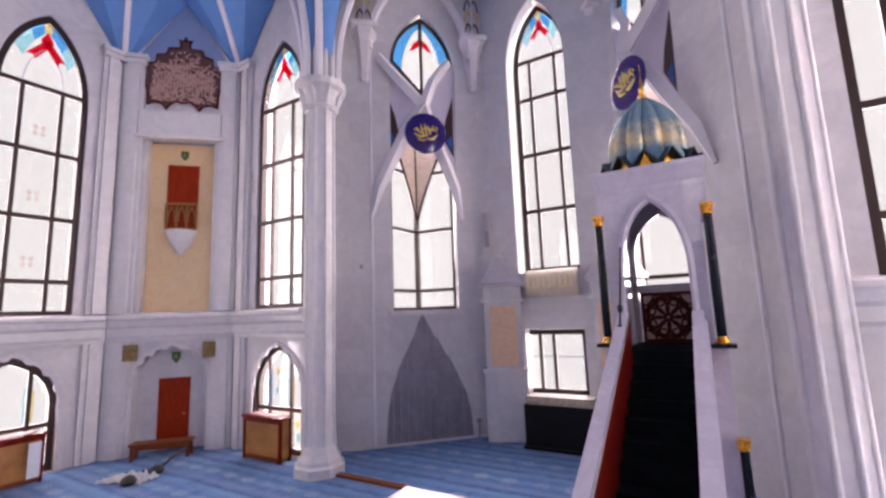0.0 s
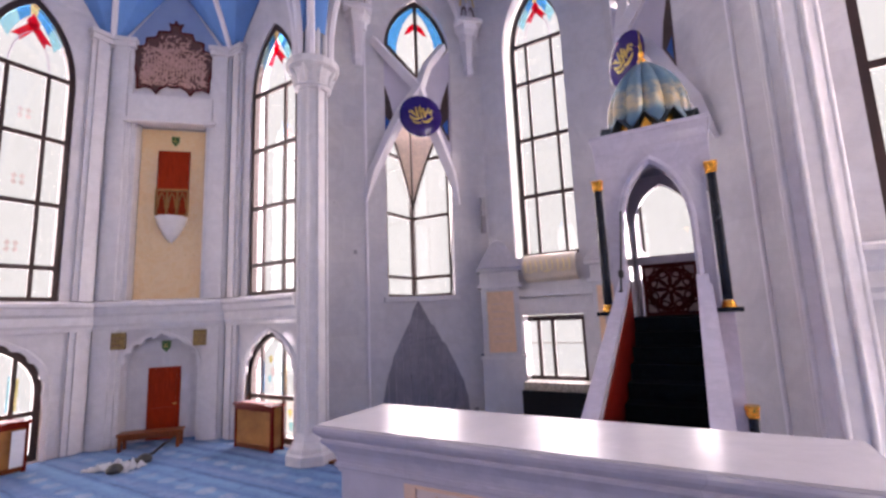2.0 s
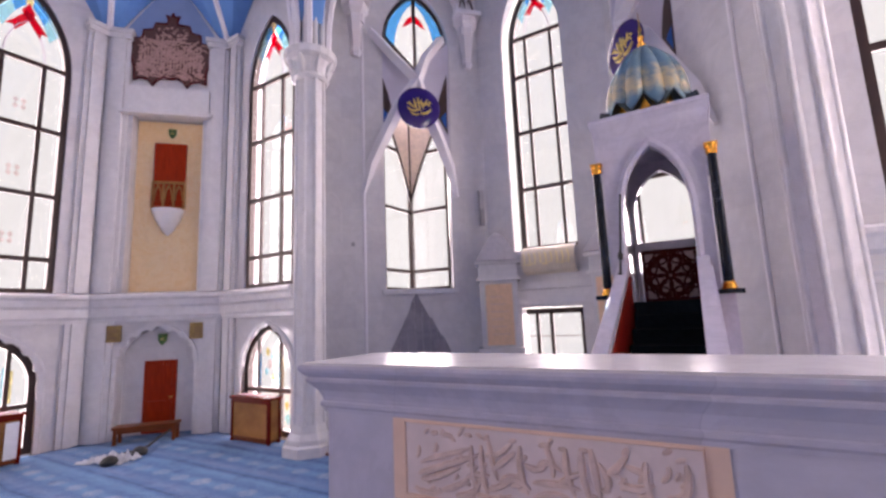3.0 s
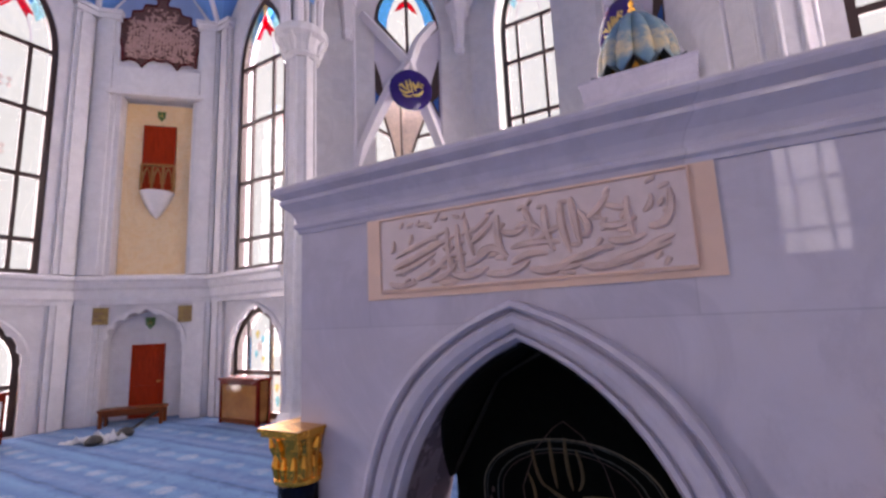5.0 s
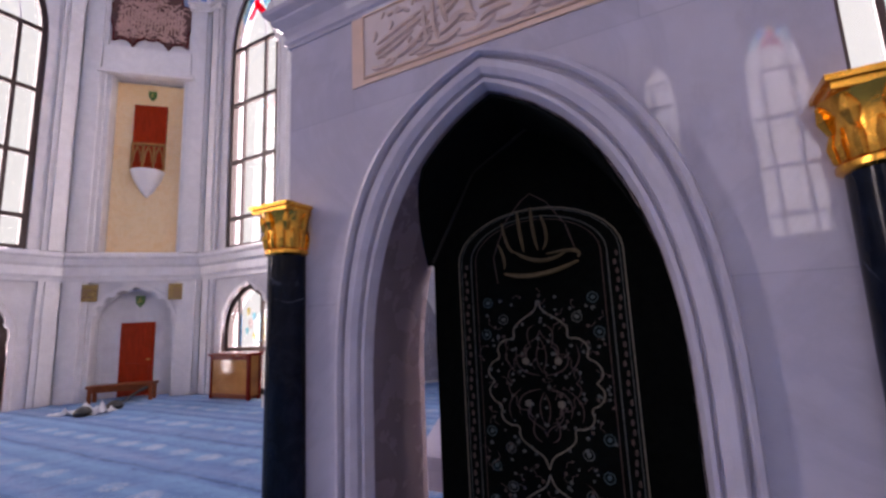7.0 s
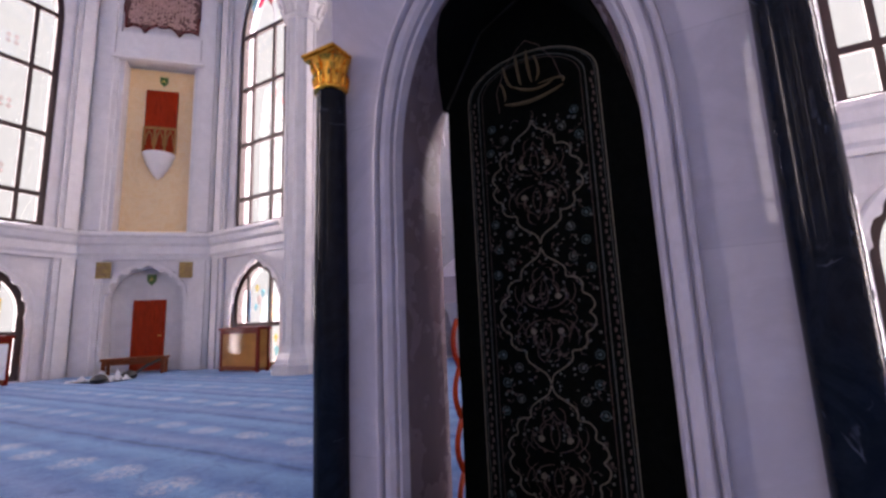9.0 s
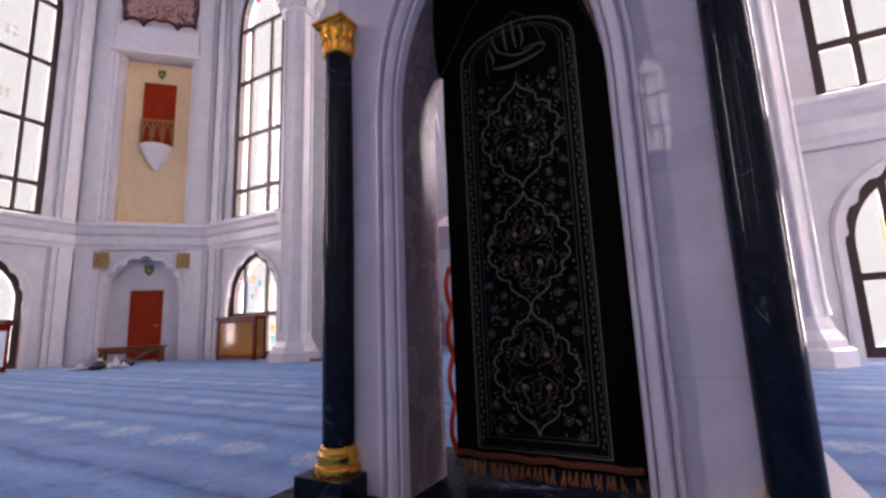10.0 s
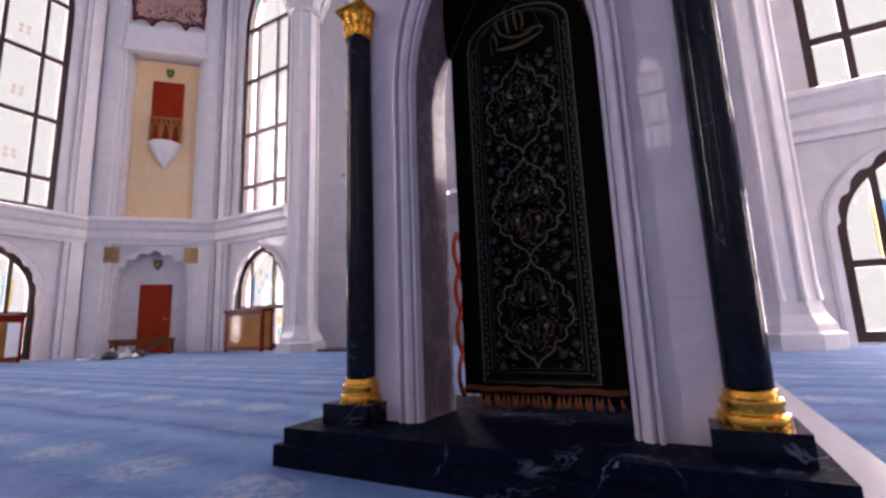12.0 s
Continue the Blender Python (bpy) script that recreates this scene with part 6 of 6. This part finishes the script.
bm = bmesh.new()
for k in range(8):
    a = k * math.pi / 4 + math.pi / 8
    tube(bm, [(0.30 * math.cos(a), -0.012, zc + 0.30 * math.sin(a)), (0.46 * math.cos(a), -0.012, zc + 0.46 * math.sin(a))], 0.018, 5)
tube(bm, [(0.335 * math.cos(b_), -0.012, zc + 0.335 * math.sin(b_)) for b_ in [q * math.pi / 16 for q in range(33)]], 0.020, 5)
part("ring", bm, DARKRED, sc)

# dome
DY = (Y0 + Y1) / 2
dm = thing("pulpit_dome", Matrix.Translation((0, DY, 0)), "fluted teal and gold dome with a gilded spire", "dome")
prof = [(0.56, 6.24), (0.585, 6.36), (0.585, 6.50), (0.56, 6.68), (0.50, 6.88), (0.41, 7.06), (0.29, 7.22), (0.16, 7.35), (0.06, 7.43), (0.03, 7.46)]
NL = 12
dome_m, nt, b = mat_new("teal_dome_with_gilded_lobes")
n1 = tex_noise(nt, 5, 6, 0.6, 0.5)
sep = nt.nodes.new("ShaderNodeSeparateXYZ")
nt.links.new(coords(nt), sep.inputs[0])
hz = nt.nodes.new("ShaderNodeMapRange")
hz.inputs["From Min"].default_value, hz.inputs["From Max"].default_value = 6.3, 7.4
nt.links.new(sep.outputs[2], hz.inputs["Value"])
gilt = ramp(nt, hz.outputs[0], [(0.02, (0, 0, 0)), (0.14, (0.9,) * 3), (0.40, (0.85,) * 3), (0.52, (0, 0, 0))])
gilt = mixc(nt, gilt, ramp(nt, n1.outputs[0], [(0.38, (0.15,) * 3), (0.6, (1, 1, 1))]), 1.0, "MULTIPLY")
teal = mixc(nt, (0.12, 0.24, 0.28), (0.28, 0.42, 0.46), n1.outputs[0])
nt.links.new(mixc(nt, teal, (0.80, 0.62, 0.34), gilt), b.inputs["Base Color"])
b.inputs["Metallic"].default_value = 0.45
b.inputs["Roughness"].default_value = 0.26
for k in range(NL):
    bm = bmesh.new()
    rings = []
    for r, z in prof:
        ring = []
        for i in range(9):
            f = i / 8
            a = 2 * math.pi * (k + f) / NL
            q = r * (0.98 + 0.17 * math.sin(math.pi * f) ** 0.7)
            q *= 0.95
            low = 0.10 - 0.25 * (1 - abs(2 * f - 1)) if z == 6.24 else 0.0
            q += 0.12 * (1 - abs(2 * f - 1)) + 0.03 if low else 0.0
            ring.append(bm.verts.new((q * math.cos(a), q * math.sin(a), z + low)))
        rings.append(ring)
    for ra, rb in zip(rings, rings[1:]):
        for i in range(8):
            bm.faces.new((ra[i], ra[i + 1], rb[i + 1], rb[i]))
    part("lobe", bm, dome_m, dm, smooth=True)
    # zigzag dark skirt: low under each lobe, high between, with a gilded tongue in each gap
    bm = bmesh.new()
    cols_ = []
    for i in range(13):
        f = i / 12
        a = 2 * math.pi * (k + f) / NL
        ca, sa = math.cos(a), math.sin(a)
        lift = abs(2 * f - 1) ** 1.15
        zb = 6.04 + 0.21 * lift
        cols_.append([bm.verts.new((q * ca, q * sa, z)) for q, z in ((0.54, zb + 0.14), (0.60 + 0.07 * (1 - lift), zb + 0.075), (0.665 + 0.05 * (1 - lift), zb + 0.035), (0.80, zb + 0.005 + 0.03 * lift), (0.80, zb - 0.02 + 0.03 * lift), (0.65, zb - 0.01), (0.54, zb + 0.06))])
    for ca_, cb_ in zip(cols_, cols_[1:]):
        for i in range(6):
            bm.faces.new((ca_[i], cb_[i], cb_[i + 1], ca_[i + 1]))
    part("skirt", bm, DOMEDARK, dm, smooth=True)
    a = 2 * math.pi * k / NL
    bm = bmesh.new()
    slab2d(bm, [(-0.13, 0.0), (0.13, 0.0), (0.07, 0.12), (0.0, 0.27), (-0.07, 0.12)], -0.012, 0.012)
    o = part("tongue", bm, GOLD, dm)
    o.matrix_basis = Matrix.Rotation(a + math.pi / 2, 4, "Z") @ Matrix.Translation((0, -0.66, 5.968))
part("drum", lathe(bmesh.new(), [(0.64, 5.968), (0.64, 6.06), (0.58, 6.1), (0.56, 6.4)], 28), DOMEDARK, dm)
part("spire", lathe(bmesh.new(), [(0.05, 7.42), (0.07, 7.47), (0.025, 7.52), (0.05, 7.6), (0.02, 7.66), (0.03, 7.74), (0.012, 7.8), (0.006, 8.05)], 12), GOLD, dm, "gilded spire", True)

# ---- blue fan vaults over the corner bays and ribs from the column ----
def fan(x, y, z0, z1, r1, a0, a1, label):
    t = thing("fan_vault", Matrix.Translation((x, y, 0)), label, "vault", "fan vaults")
    # four flat facets that open upwards, with one pale rib down the middle
    n, rows = 4, 6
    bm = bmesh.new()
    radius = lambda f: 0.26 + (r1 - 0.26) * f ** 1.06
    grid = []
    for j in range(rows + 1):
        r, z = radius(j / rows), z0 + (z1 - z0) * j / rows
        grid.append([bm.verts.new((r * math.cos(a0 + (a1 - a0) * i / n), r * math.sin(a0 + (a1 - a0) * i / n), z)) for i in range(n + 1)])
    for j in range(rows):
        for i in range(n):
            bm.faces.new((grid[j][i], grid[j][i + 1], grid[j + 1][i + 1], grid[j + 1][i]))
    part("web", bm, BLUE, t)
    a = (a0 + a1) / 2
    part("rib", tube(bmesh.new(), [(radius(j / rows) * math.cos(a), radius(j / rows) * math.sin(a), z0 + (z1 - z0) * j / rows) for j in range(rows + 1)], 0.085, 6), PLASTER, t)
    return t


for px, mirror in ((P_AD, 0), (P_DB, 0), (P_AD, 1), (P_DB, 1)):
    p = mir(px) if mirror else px
    mid = -67.5 if (px == P_DB) else -22.5
    if mirror:
        mid = 180 - mid
    fan(p[0], p[1], 12.55, 17.4, 4.0, radians(mid - 66), radians(mid + 66), "blue fan vault with white ribs over the pilaster")
for p, mid in ((COL_L, -100), (COL_R, -80)):
    t = thing("vault_ribs", Matrix.Translation((p[0], p[1], 0)), "white curved vault ribs springing from the column", "vault rib", "column ribs")
    for k, a in enumerate((40, 85, 130, 175, 220, 265, 310)):
        ca, sa = math.cos(radians(a)), math.sin(radians(a))
        pts = [((0.45 + 3.4 * (j / 12) ** 2.0) * ca, (0.45 + 3.4 * (j / 12) ** 2.0) * sa, 10.36 + 6.5 * (j / 12) ** 0.8) for j in range(13)]
        part("rib", tube(bmesh.new(), pts, 0.11, 6), PLASTER, t)
    bm = lathe(bmesh.new(), [(0.40, 11.2)] + [(0.40 + 3.3 * f ** 2.0, 10.5 + 6.4 * f ** 0.8) for f in (0.2, 0.3, 0.4, 0.5, 0.6, 0.7, 0.8, 0.9, 1.0)], 20, half=(radians(mid - 110), radians(mid + 110)))
    part("web", bm, BLUE, t, smooth=True)
